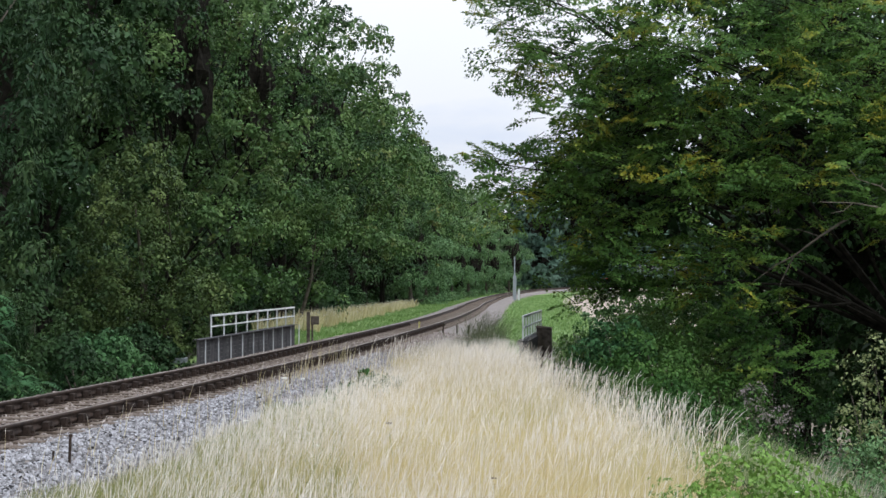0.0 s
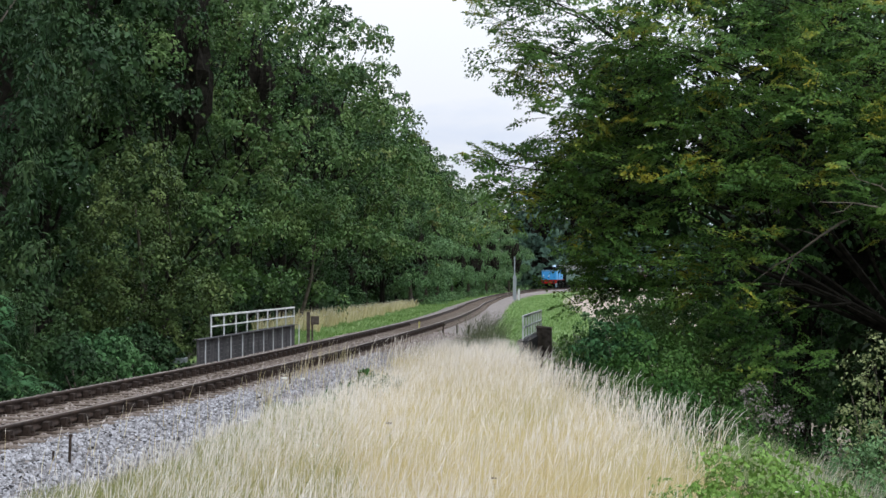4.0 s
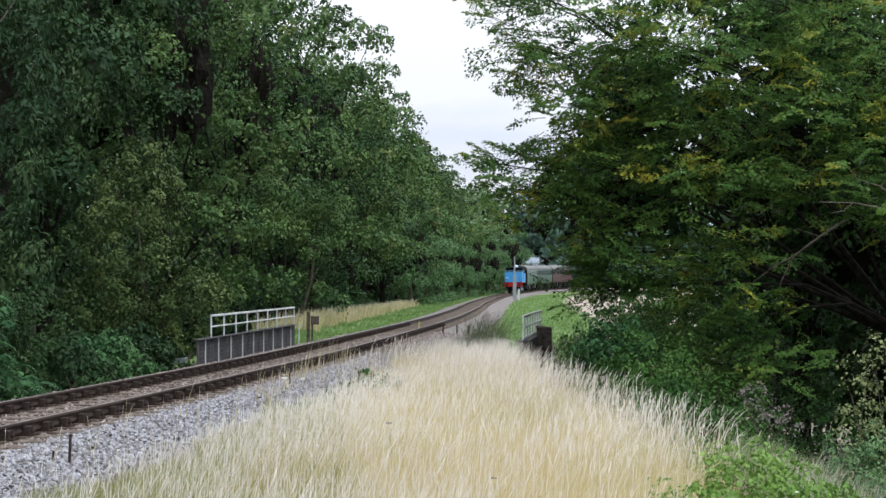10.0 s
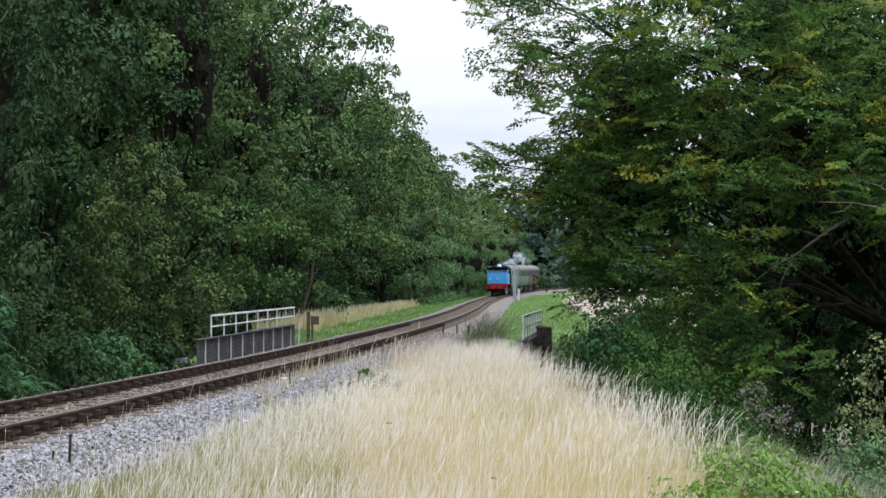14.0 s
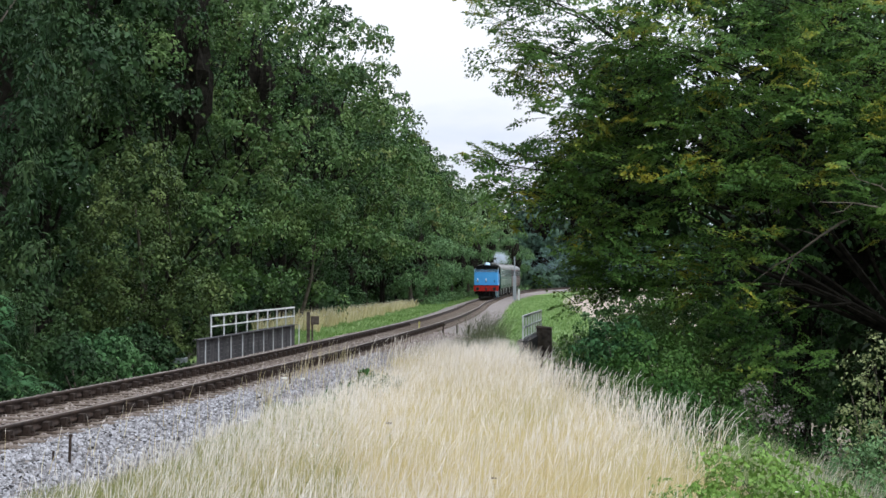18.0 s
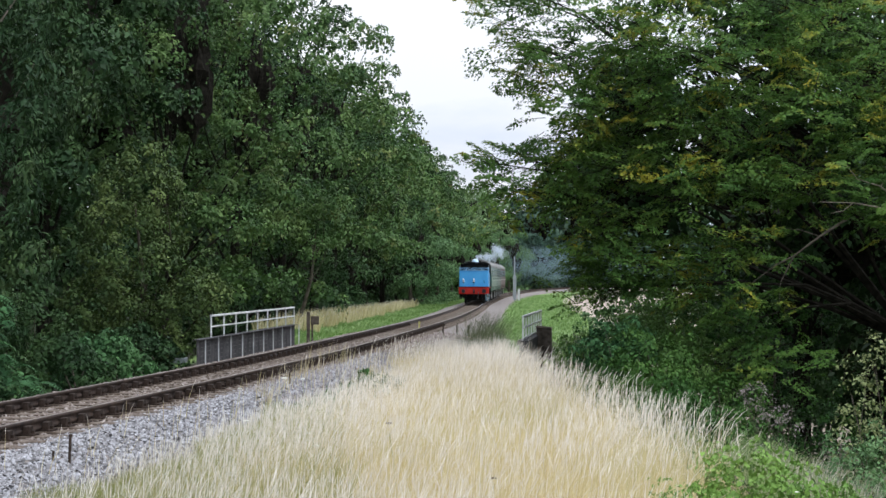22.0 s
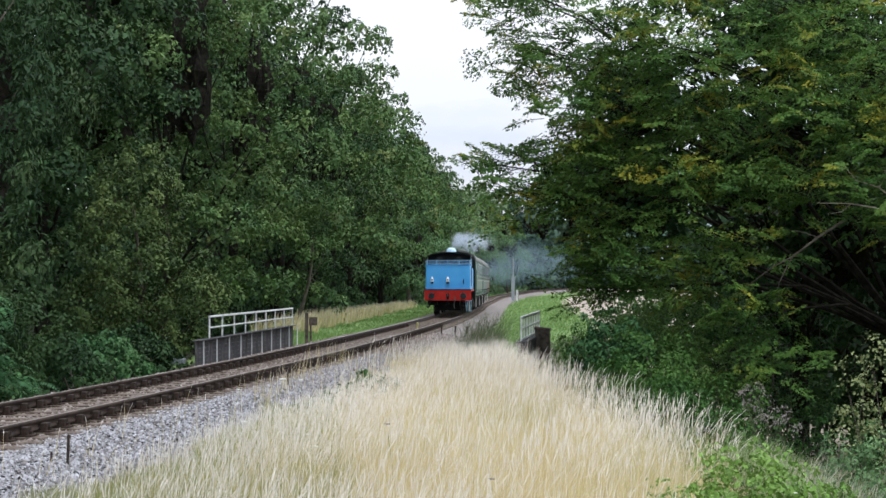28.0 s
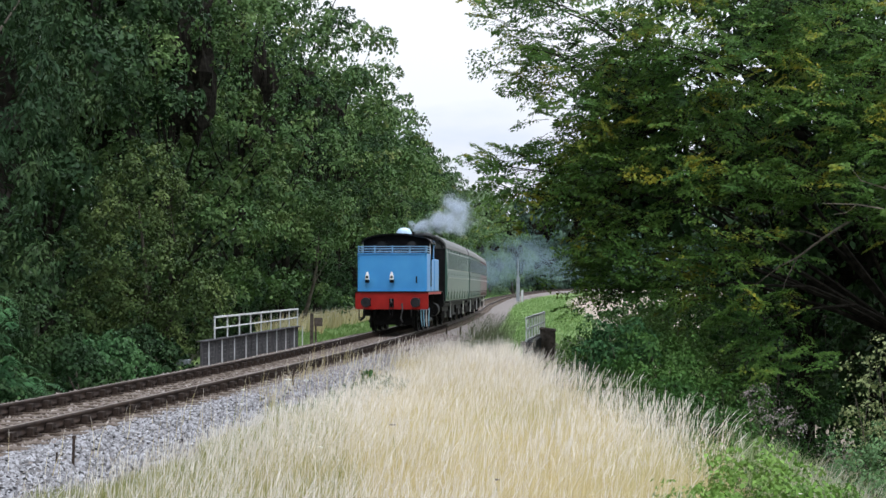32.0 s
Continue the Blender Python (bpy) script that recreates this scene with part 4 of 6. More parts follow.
    for i in (0, 1, 2, 4, 5, 6, 7, 9, 10, 13, 25):
        lx, ly, lz, rx, ry, rz = lobes[i]
        a = Vector((lx + rx * 1.5, ly + 0.8, lz - 0.9 * rz - 0.3))
        for k in range(2):
            e = Vector((lx - rx * rng.uniform(0.45, 0.8), ly + rng.uniform(-0.6, 0.3) * ry, lz + rng.uniform(-0.2, 0.75) * rz))
            pts = [a.lerp(e, f) + Vector((0, rng.uniform(-0.1, 0.1), 0.3 * math.sin(f * 3.1) + rng.uniform(-0.07, 0.07))) - Vector(base) for f in (0, 0.2, 0.4, 0.6, 0.8, 1)]
            bm = sweep(bmesh.new(), pts, [0.032, 0.026, 0.02, 0.015, 0.01, 0.004], 5)
            for q in range(1, 5):
                for sg in (-1, 1):
                    s0 = pts[q]
                    e2 = s0 + Vector((-rng.uniform(0.25, 0.7), rng.uniform(-0.4, 0.4), sg * rng.uniform(0.1, 0.45)))
                    sweep(bm, [s0, s0.lerp(e2, 0.5) + Vector((0, 0, sg * 0.06)), e2], [0.010, 0.007, 0.003], 4)
            part("branch", bm, M_BARK_SHADED, horn)
    gb = float(level(10, 48))
    # added as a dark backing that closes the sky gaps in the hornbeam
    tree("beech_tree", "dense dark beech added as backing behind the hornbeam", (10.5, 48, gb - 0.2), 13, [(7.4, 47, 8.6, 2.3, 2.2, 2.0), (5.4, 47, 5.0, 2.0, 1.8, 1.8), (4.4, 46.5, 4.0, 1.3, 1.5, 1.3), (5.9, 46.5, 7.0, 1.7, 1.6, 1.5), (10.6, 47, 9.4, 2.9, 2.5, 2.6), (9.0, 47, 5.4, 2.8, 2.4, 2.2), (13.0, 47, 7.0, 3.0, 2.6, 3.0), (6.0, 47.5, 4.2, 1.8, 1.8, 1.4), (11.5, 48, 3.0, 2.6, 2.4, 2.4)], 430, 70, 0.58, 0.24, M_LEAF_DARK_SHADED, 210, r0=0.3, dense=0.6, deep=8, fill=0.1, bark=M_BARK_SHADED)
    # growth behind it, in the valley, its dark leaf standing for the hollow's shade
    for i, (x, y, h) in enumerate(((12.5, 60, 13), (17, 66, 14), (22, 60, 14), (20, 50, 13), (17.5, 43, 12), (24, 76, 14), (19.5, 84, 14), (16, 52, 11))):
        g = float(level(x, y))
        tree("woodland_tree", "broadleaf tree in the valley below the bank, leaves darkened for canopy shade", (x, y, g - 0.2), h * 0.8, [(x, y, g + h * 0.3, 3.8, 4, h * 0.3), (x, y, g + h * 0.72, 3.6, 4, h * 0.26)], 120, 70, 0.9, 0.30, M_LEAF_DARK_SHADED, 220 + i, fill=0.3, dense=0.58, deep=3, slim=0.8)
    # shrubs on the slope; dark-leaved ones at the back stand for the hollow's shade
    for i, (x, y, z, r, m) in enumerate(((3.75, 42.5, 0.0, 0.6, M_LEAF_BRIGHT), (4.1, 38.4, 0.45, 0.7, M_LEAF_FROND), (4.8, 37.2, 0.15, 0.75, M_LEAF_SCRUB), (4.5, 35.0, -0.35, 0.7, M_LEAF_SCRUB), (4.95, 43, 0.3, 0.95, M_LEAF_BRIGHT), (3.9, 37, -0.6, 0.8, M_LEAF_SCRUB), (5.2, 38.5, -0.4, 1.0, M_LEAF_BRIGHT), (6.2, 37, -1.0, 1.1, M_LEAF_SCRUB),
                                          (3.7, 31, -0.9, 0.7, M_LEAF_SCRUB), (4.4, 33, -1.0, 0.9, M_LEAF_SCRUB), (5.4, 33, -1.3, 1.0, M_LEAF_SCRUB), (3.7, 26, -1.1, 0.6, M_LEAF_SCRUB), (4.3, 27, -1.3, 0.8, M_LEAF_SCRUB), (5.0, 28, -1.5, 0.9, M_LEAF_SCRUB),
                                          (3.8, 22.5, -1.2, 0.55, M_LEAF_SCRUB), (4.4, 23, -1.4, 0.7, M_LEAF_SCRUB), (5.9, 44, 0.2, 1.15, M_LEAF_BRIGHT), (6.9, 46, 0.3, 1.3, M_LEAF_BRIGHT), (7.4, 43, -1.2, 1.3, M_LEAF_DARK_SHADED), (6.1, 31, -2.0, 1.0, M_LEAF_DARK_SHADED),
                                          (5.4, 52, 0.2, 1.4, M_LEAF_SCRUB), (7.0, 51, 0.2, 1.6, M_LEAF_SCRUB), (8.6, 50, -0.2, 1.6, M_LEAF_IVY), (10.0, 48, -0.8, 1.7, M_LEAF_DARK_SHADED), (7.4, 60, 0.9, 1.6, M_LEAF_IVY), (9.2, 61, 1.2, 1.8, M_LEAF_IVY), (11.2, 63, 1.2, 1.9, M_LEAF_IVY), (13.2, 66, 1.2, 2.0, M_LEAF_DARK_SHADED), (9.6, 52.0, 0.0, 2.0, M_LEAF_DARK_SHADED), (12.0, 53.5, 0.2, 2.2, M_LEAF_DARK_SHADED), (14.6, 54, 0.6, 2.4, M_LEAF_DARK_SHADED), (13.0, 56, 2.2, 2.6, M_LEAF_DARK_SHADED), (15.5, 55, 2.8, 2.6, M_LEAF_DARK_SHADED), (5.4, 45.5, 0.6, 0.9, M_LEAF_BRIGHT), (6.4, 47, 0.9, 1.2, M_LEAF_BRIGHT), (7.8, 47.3, 1.1, 1.4, M_LEAF_SCRUB), (9.3, 47.6, 1.3, 1.5, M_LEAF_SCRUB), (8.6, 40.5, -1.6, 1.5, M_LEAF_SCRUB), (10.4, 41, -1.8, 1.6, M_LEAF_DARK_SHADED))):
        bush("hawthorn_bush", "green scrub bush on the embankment slope", (x, y, float(level(x, y))), [(x, y, z, r, r, r * 0.75), (x + 0.5 * r, y + 0.3, z - 0.5 * r, r * 1.1, r, r * 0.8), (x - 0.4 * r, y + 0.4, z - 0.7 * r, r, r, r * 0.8)], 90, 50, 0.24, 0.092 if y < 55 else 0.15, m, 240 + i)
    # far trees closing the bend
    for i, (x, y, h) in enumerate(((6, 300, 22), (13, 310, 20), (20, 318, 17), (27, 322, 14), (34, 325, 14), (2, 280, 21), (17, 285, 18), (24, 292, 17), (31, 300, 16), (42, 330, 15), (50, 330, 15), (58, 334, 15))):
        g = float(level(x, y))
        tree("far_tree", "distant broadleaf tree beyond the bend, haze mixed into its leaf colour", (x, y, g - 0.2), h * 0.8, [(x, y, g + h * 0.22, 4.5, 5, h * 0.25), (x, y, g + h * 0.65, 4.2, 5, h * 0.3)], 105, 50, 1.2, 0.75, M_LEAF_HAZE_PALE if x < 15 else M_LEAF_HAZE, 260 + i, dense=0.6, deep=2, fill=0.1, slim=0.8, skirt=-1)


right_wood()


def near_plants():
    bush("bramble_bush", "bright green bramble leaves at the bank edge", (2.4, 12.8, 0.0), [(2.0, 12.6, 0.16, 0.22, 0.5, 0.24), (2.38, 12.8, 0.34, 0.30, 0.5, 0.26), (2.75, 12.8, 0.26, 0.32, 0.5, 0.26), (3.0, 12.9, 0.10, 0.3, 0.5, 0.24), (1.82, 12.4, -0.02, 0.18, 0.4, 0.2), (3.25, 12.7, 0.02, 0.28, 0.5, 0.2)], 250, 30, 0.11, 0.048, M_LEAF_BRAMBLE, 300, flat=0.9, fill=0.0, stems=14, stem=0.006, stray=0.2, uneven=0.25)
    bush("pale_sapling", "pale leaved sapling with upright shoots on the slope", (4.75, 17.6, -1.2), [(4.72, 17.6, 0.95, 0.14, 0.2, 0.35), (4.45, 17.5, 0.65, 0.12, 0.2, 0.35), (4.85, 17.5, 0.45, 0.2, 0.3, 0.4), (4.6, 17.4, 0.1, 0.34, 0.4, 0.35), (4.95, 17.4, 0.0, 0.35, 0.4, 0.5)], 130, 26, 0.12, 0.045, M_LEAF_PALE, 301, stem=0.008, flat=1.3, stems=14, fill=0.0, uneven=0.25)
    bush("grey_weeds", "grey-green leafy weeds below the sapling", (4.6, 17.0, -0.9), [(4.3, 17.0, -0.1, 0.35, 0.5, 0.3), (4.75, 17.1, 0.0, 0.4, 0.5, 0.32), (4.5, 16.6, -0.4, 0.5, 0.5, 0.3)], 130, 40, 0.12, 0.045, M_LEAF_IVY, 302, stem=0.008, flat=1.1, stems=10, fill=0.0, uneven=0.25)
    bush("mauve_weeds", "pale mauve flowering weeds on the shaded slope", (5.5, 26.5, -1.6), [(5.1, 26.6, 0.0, 0.2, 0.4, 0.2), (5.35, 26.2, -0.25, 0.25, 0.4, 0.18)], 40, 26, 0.10, 0.035, M_MAUVE, 303, stem=0.008, flat=0.9, stems=12, fill=0.0, uneven=0.3)


near_plants()


def grass(name, label, mats, n, place, height, width, seed, head=0.0, lean=0.35, category="grass", low_edge=False, short=False):
    """Bent stalks as two-segment strips, with seed heads where wanted."""
    rng = np.random.default_rng(seed)
    x, y = place(rng, n)
    z = level(x, y) - 0.03
    n = len(x)
    h = height * rng.uniform(0.55, 1.2, n)
    if low_edge:
        u = x - np.interp(y, _y, _x)
        h = h * np.interp(u, [2.6, 3.6, 5.2, 7.0], [0.34, 0.66, 1.0, 1.0]) * np.interp(y, [9, 16, 24, 34], [0.82, 0.95, 1.0, 0.9])
        h = np.where(y > 26, np.maximum(h, height * np.interp(y, [26, 36], [0.3, 0.72]) * rng.uniform(0.6, 1.2, n)), h)
    # the wind lays the stalks to one side, in patches
    a = rng.normal(0.1, 1.1, n) + 0.7 * np.sin(x * 0.6 + y * 0.4)
    l = np.abs(rng.normal(lean, 0.16, n)) * (1 + 0.35 * np.sin(x * 1.7 + 1) * np.sin(y * 1.1))
    d = np.stack([np.cos(a), np.sin(a), np.zeros(n)], -1)
    face = rng.normal(0, 0.5, n)
    side = np.stack([np.cos(face), np.sin(face), np.zeros(n)], -1) * (width * rng.uniform(0.7, 1.4, n))[:, None]
    p0 = np.stack([x, y, z], -1)
    up = np.array([0, 0, 1.0])
    p1 = p0 + up * (h * 0.36)[:, None] + d * (h * l * 0.22)[:, None]
    p2 = p0 + up * (h * 0.72)[:, None] + d * (h * l * 0.52)[:, None]
    p3 = p0 + up * (h * (1.0 - 0.12 * l))[:, None] + d * (h * l * 0.92)[:, None]
    v = [np.stack([p0 - side, p0 + side, p1 + side * 0.9, p1 - side * 0.9, p2 + side * 0.7, p2 - side * 0.7, p3 + side * 0.25, p3 - side * 0.25], 1)]
    k = np.arange(n)[:, None, None] * 8
    f = [(k + np.array([[0, 1, 2, 3], [3, 2, 4, 5], [5, 4, 6, 7]])[None]).reshape(-1, 4)]
    if short:
        v = [np.stack([p0 - side, p0 + side, p2 + side * 0.75, p2 - side * 0.75, p3 + side * 0.25, p3 - side * 0.25], 1)]
        k = np.arange(n)[:, None, None] * 6
        f = [(k + np.array([[0, 1, 2, 3], [3, 2, 4, 5]])[None]).reshape(-1, 4)]
    idx = [np.zeros(len(f[0]), int)]
    base = n * (6 if short else 8)
    if head > 0:
        t = unit(p3 - p2)
        hs = unit(side) * (head * 0.0145 * rng.uniform(0.6, 1.5, n))[:, None]
        hl = (head * rng.uniform(0.6, 1.3, n))[:, None]
        q0, q1, q2 = p3 - t * hl * 0.55, p3 - t * hl * 0.05, p3 + t * hl * 0.5 + d * (l * head * 0.2)[:, None]
        v.append(np.stack([q0 - hs * 0.3, q0 + hs * 0.3, q1 + hs, q1 - hs, q2 + hs * 0.2, q2 - hs * 0.2], 1))
        k = np.arange(n)[:, None, None] * 6
        f.append(base + (k + np.array([[0, 1, 2, 3], [3, 2, 4, 5]])[None]).reshape(-1, 4))
        idx.append(np.ones(len(f[1]), int))
    ob = fast_mesh(name, np.concatenate([a.reshape(-1, 3) for a in v]), np.concatenate(f), mats, index=np.concatenate(idx))
    return tagged(ob, label, category, kind="stuff")


def bank(rng, n, y0=9.0, y1=44.0, power=1.5, u0=2.55, u1=0.0):
    y = y0 + (y1 - y0) * rng.random(n) ** power
    xc = np.interp(y, _y, _x)
    right = np.interp(y, [0, 13.5, 16.5, 21, 26, 32.5, 38.5, 42, 46], [12.0, 9.5, 8.75, 7.8, 6.75, 5.75, 4.8, 4.4, 4.2]) + u1
    edge = u0 + np.interp(y, [14, 24, 36], [0.2, 0.25, -0.1]) + 0.25 * np.sin(y * 1.1) + 0.15 * np.sin(y * 2.7 + 1)
    edge = edge + np.abs(rng.normal(0, 0.4, n)) * (y > 22)
    x = xc + edge + (right - edge) * rng.random(n)
    keep = np.where(y < 14.5, x < 0.14 * y + 0.15 * np.sin(y * 5), x < 0.36 * y + 2)
    return x[keep], y[keep]


def bank_straw(rng, n):
    """Thinner straw where the green grass grows through, beside the ballast."""
    x, y = bank(rng, n)
    u = x - np.interp(y, _y, _x)
    keep = rng.random(len(x)) < np.where(y < 27, np.interp(u - 0.06 * (26 - y), [2.8, 5.6], [0.42, 1.0]), 1.0)
    return x[keep], y[keep]


def bank_patches(rng, n):
    """The tall seeding grass stands in drifts."""
    x, y = bank(rng, n)
    w = np.sin(x * 0.9 + y * 0.55) * np.sin(y * 0.42 - x * 0.7) + 0.5 * np.sin(x * 2.1 - y * 0.9)
    u = x - np.interp(y, _y, _x)
    keep = rng.random(len(x)) < np.clip(0.62 + 0.5 * w, 0.12, 1) * np.interp(u, [2.5, 4.5], [0.55, 1])
    return x[keep], y[keep]


def verge(rng, n):
    y = 53 + 190 * rng.random(n) ** 1.3
    xc = np.interp(y, _y, _x)
    left = np.interp(y, [53, 80, 140, 250], [-4.0, -8.5, -6.5, -6.5])
    return xc - 2.5 + (left + 2.5) * rng.random(n), y


def verge_back(rng, n):
    y = rng.uniform(72, 150, n)
    x = np.interp(y, _y, _x) - np.interp(y, [72, 100, 150], [5.2, 6.0, 5.8]) - rng.random(n) ** 1.4 * 2.8 + 0.4 * np.sin(y * 0.8)
    keep = rng.random(n) < 0.65 + 0.35 * np.sin(x * 2.3 + y * 0.55)
    return x[keep], y[keep]


def verge_right(rng, n):
    y = 52 + 180 * rng.random(n) ** 1.3
    xc = np.interp(y, _y, _x)
    return xc + 2.6 + (5.7 + 0.6 * np.sin(y * 0.9) + 0.4 * np.sin(y * 2.3)) * rng.random(n) ** 0.9, y


grass("dry_grass", "dense golden mass of dry meadow grass", [M_STRAW], 96000, bank_straw, 0.60, 0.0013, 400, lean=0.38, low_edge=True, short=True)
grass("dry_grass", "tall pale seed stalks standing out of the dry grass", [M_STRAW, M_SEED], 58000, bank_patches, 0.88, 0.0010, 407, head=0.165, lean=0.22, low_edge=True, short=True)
grass("dry_grass", "leafy yellow-green undergrowth of the dry meadow grass", [M_GREENGRASS], 26000, lambda r, n: bank(r, n, 9, 28, 1.4, 2.6, -3.6), 0.64, 0.0018, 401, lean=0.42, low_edge=True, short=True)
grass("green_grass", "green leafy grass among the straw beside the ballast", [M_GREENGRASS], 32000, lambda r, n: bank(r, n, 9, 26, 1.2, 2.65, -4.6), 0.58, 0.0017, 410, lean=0.36, low_edge=True, short=True)
grass("dry_grass", "tall pale seed heads along the crest of the bank", [M_STRAW, M_SEED], 700, lambda r, n: bank(r, n, 25, 35, 0.9, 2.7, 0.2), 0.92, 0.0022, 411, head=0.2, lean=0.2, short=True)
grass("verge_grass", "short green grass of the lineside verge", [M_VERGE], 17000, verge, 0.16, 0.014, 402, lean=0.5, short=True)
grass("verge_grass", "tall straw-coloured grass against the wood", [M_STRAW, M_SEED], 5500, verge_back, 0.72, 0.016, 403, head=0.2, short=True)
grass("verge_grass", "green grass on the far shoulder", [M_VERGE], 15000, verge_right, 0.18, 0.013, 404, lean=0.5, short=True)
grass("roadside_weeds", "tall grey-green weeds beside the bridge handrail", [M_WEED, M_WEED], 1100, lambda r, n: (0.95 + r.normal(0, 0.26, n), 41.0 + r.normal(0, 1.3, n)), 1.25, 0.003, 405, head=0.15, lean=0.4, category="weeds")
grass("slope_grass", "rough green grass on the slope below the bank", [M_SLOPE], 11000, lambda r, n: (4.3 + 2.4 * r.random(n), 18.5 + 7.5 * r.random(n)), 1.0, 0.004, 408, lean=0.45, short=True)
grass("dry_weeds", "tall grey dry weeds at the bank edge", [M_SLOPE, M_DRYWEED], 2200, lambda r, n: (2.95 + 1.6 * r.random(n), 12.6 + 3.0 * r.random(n)), 0.70, 0.0022, 409, head=0.16, lean=0.3, category="weeds", short=True)
grass("lineside_stalks", "single dry stalks standing in the ballast", [M_STRAW, M_SEED], 260, lambda r, n: bank(r, n, 16, 40, 1.0, 1.6, -4.5), 0.5, 0.003, 406, head=0.12, lean=0.25)


def frond_bush(name, label, base, spots, n, seed, mat):
    """Arching pinnate fronds in tiers."""
    t = thing(name, label, "bush", base)
    rng = np.random.default_rng(seed)
    k = 13
    pick = rng.integers(0, len(spots), n)
    c = np.array([sp[:3] for sp in spots])[pick] + rng.normal(size=(n, 3)) * np.array([sp[3] for sp in spots])[pick][:, None] * np.array([0.6, 0.6, 0.5])
    a = rng.uniform(0, 2 * math.pi, n)
    a = np.where(rng.random(n) < 0.6, rng.normal(-0.9, 0.7, n), a)
    ln = rng.uniform(0.35, 0.75, n)
    d = np.stack([np.cos(a), np.sin(a), np.zeros(n)], -1)
    sd = np.stack([-np.sin(a), np.cos(a), np.zeros(n)], -1)
    ps, ds, ns, ls = [], [], [], []
    for i in range(k):
        f = (i + 0.5) / k
        q = c + d * (ln * f)[:, None] + np.array([0, 0, 1.0]) * (ln * (0.35 * f - 0.75 * f * f))[:, None]
        for sg in (-1, 1):
            dd = unit(sd * sg + d * 0.35 - np.array([0, 0, 0.35]))
            l = 0.15 * (1 - abs(f - 0.45)) * np.ones(n)
            ps.append(q + dd * l[:, None] * 0.5)
            ds.append(dd)
            ns.append(unit(np.array([0, 0, 1.0]) + d * 0.3 + rng.normal(size=(n, 3)) * 0.15))
            ls.append(l)
    l = np.concatenate(ls)
    v, f = leaf_quads(np.concatenate(ps) - np.array(base), np.concatenate(ds), np.concatenate(ns), l, l * 0.3)
    fast_mesh("foliage", v, f, [mat], parent=t)
    for i in range(4):
        sp = spots[i % len(spots)]
        e = Vector(sp[:3]) - Vector(base)
        part("stem", sweep(bmesh.new(), [(0.1 * i, 0, -0.3), (e.x * 0.5 + 0.1, e.y * 0.5, e.z * 0.5), tuple(e)], [0.035, 0.025, 0.01], 6), M_BARK, t)
    return t


frond_bush("sumac_bush", "bright green bush with long arching pinnate fronds beside the rail", (-8.3, 28.0, -0.7), [(-8.2, 28.0, 1.3, 0.5), (-8.5, 27.8, 0.7, 0.55), (-8.0, 28.4, 0.3, 0.5), (-8.7, 28.0, 1.9, 0.45), (-7.6, 28.8, -0.05, 0.4), (-8.6, 27.0, 0.0, 0.5)], 420, 71, M_LEAF_FROND)


def umbel(x, y, h, r, seed, mat, label, name):
    """A flat flower head on a branched stalk."""
    g = float(level(x, y))
    t = thing(name, label, "flower", (x, y, g))
    rng = random.Random(seed)
    tip = Vector((rng.uniform(-0.08, 0.12), 0, h))
    part("stalk", sweep(bmesh.new(), [(0, 0, -0.05), (tip.x * 0.4, 0, h * 0.5), (tip.x, 0, h * 0.9)], [0.005, 0.004, 0.003], 5), M_GREENGRASS, t)
    bm = bmesh.new()
    bmesh.ops.create_icosphere(bm, subdivisions=2, radius=r * 0.6, matrix=Matrix.Translation(tip) @ Matrix.Diagonal((1, 1, 0.25, 1)))
    for v in bm.verts:
        v.co += (v.co - tip) * rng.uniform(-0.35, 0.25)
    part("flower_head", bm, mat, t)
    return t


for k, (x, y, h, r) in enumerate(((-2.55, 25.0, 0.62, 0.09), (-2.2, 26.0, 0.6, 0.07), (-2.3, 19.0, 0.55, 0.07), (-1.35, 17.0, 0.6, 0.06), (-1.15, 15.6, 0.62, 0.06), (-0.95, 15.0, 0.55, 0.05), (-1.6, 22.0, 0.6, 0.06), (-3.0, 23.5, 0.5, 0.06), (1.3, 19.0, 0.85, 0.05), (2.62, 12.25, 0.60, 0.03), (3.15, 12.4, 0.55, 0.025))):
    umbel(x, y, h, r, 600 + k, M_FLOWER, "small flat white wild flower head", "wild_flower")
for k, (x, y, h, r) in enumerate(((-0.45, 16.0, 0.85, 0.06), (0.42, 13.5, 0.55, 0.05), (-2.9, 22.0, 0.5, 0.05))):
    umbel(x, y, h, r, 640 + k, M_TIMBER, "withered brown flower head on a bent stalk", "dead_flower")
bush("dock_plant", "low green leafy weeds among the dry grass", (-1.2, 27.5, 0.0), [(-1.15, 27.5, 0.12, 0.4, 0.8, 0.26), (-1.75, 25.0, 0.02, 0.4, 0.9, 0.2)], 50, 26, 0.14, 0.08, M_LEAF_SCRUB, 660, flat=0.9)


# ---- the train ----
LOCO_LEN = 6.7
RUN = [(0, 273.5), (2, 259.9), (6, 232.8), (9, 212.5), (11, 198.8), (16.5, 159.9), (20, 133.1), (24, 101.9), (27.5, 74.1), (30, 53.9), (32, 37.7)]
COACH_LEN, COACH_GAP = 14.4, 0.7


def front(t):
    """Where the engine's leading buffer beam is, along the line."""
    return float(glide(np.array(t, float), [a for a, b in RUN], [b for a, b in RUN]))


def on_track(s, half):
    a, b = line(s - half), line(s + half)
    d = b - a
    return Matrix.Translation((a + b) / 2) @ Matrix.Rotation(-math.atan2(d.x, d.y), 4, "Z") @ Matrix.Rotation(math.atan2(d.z, Vector((d.x, d.y)).length), 4, "X")


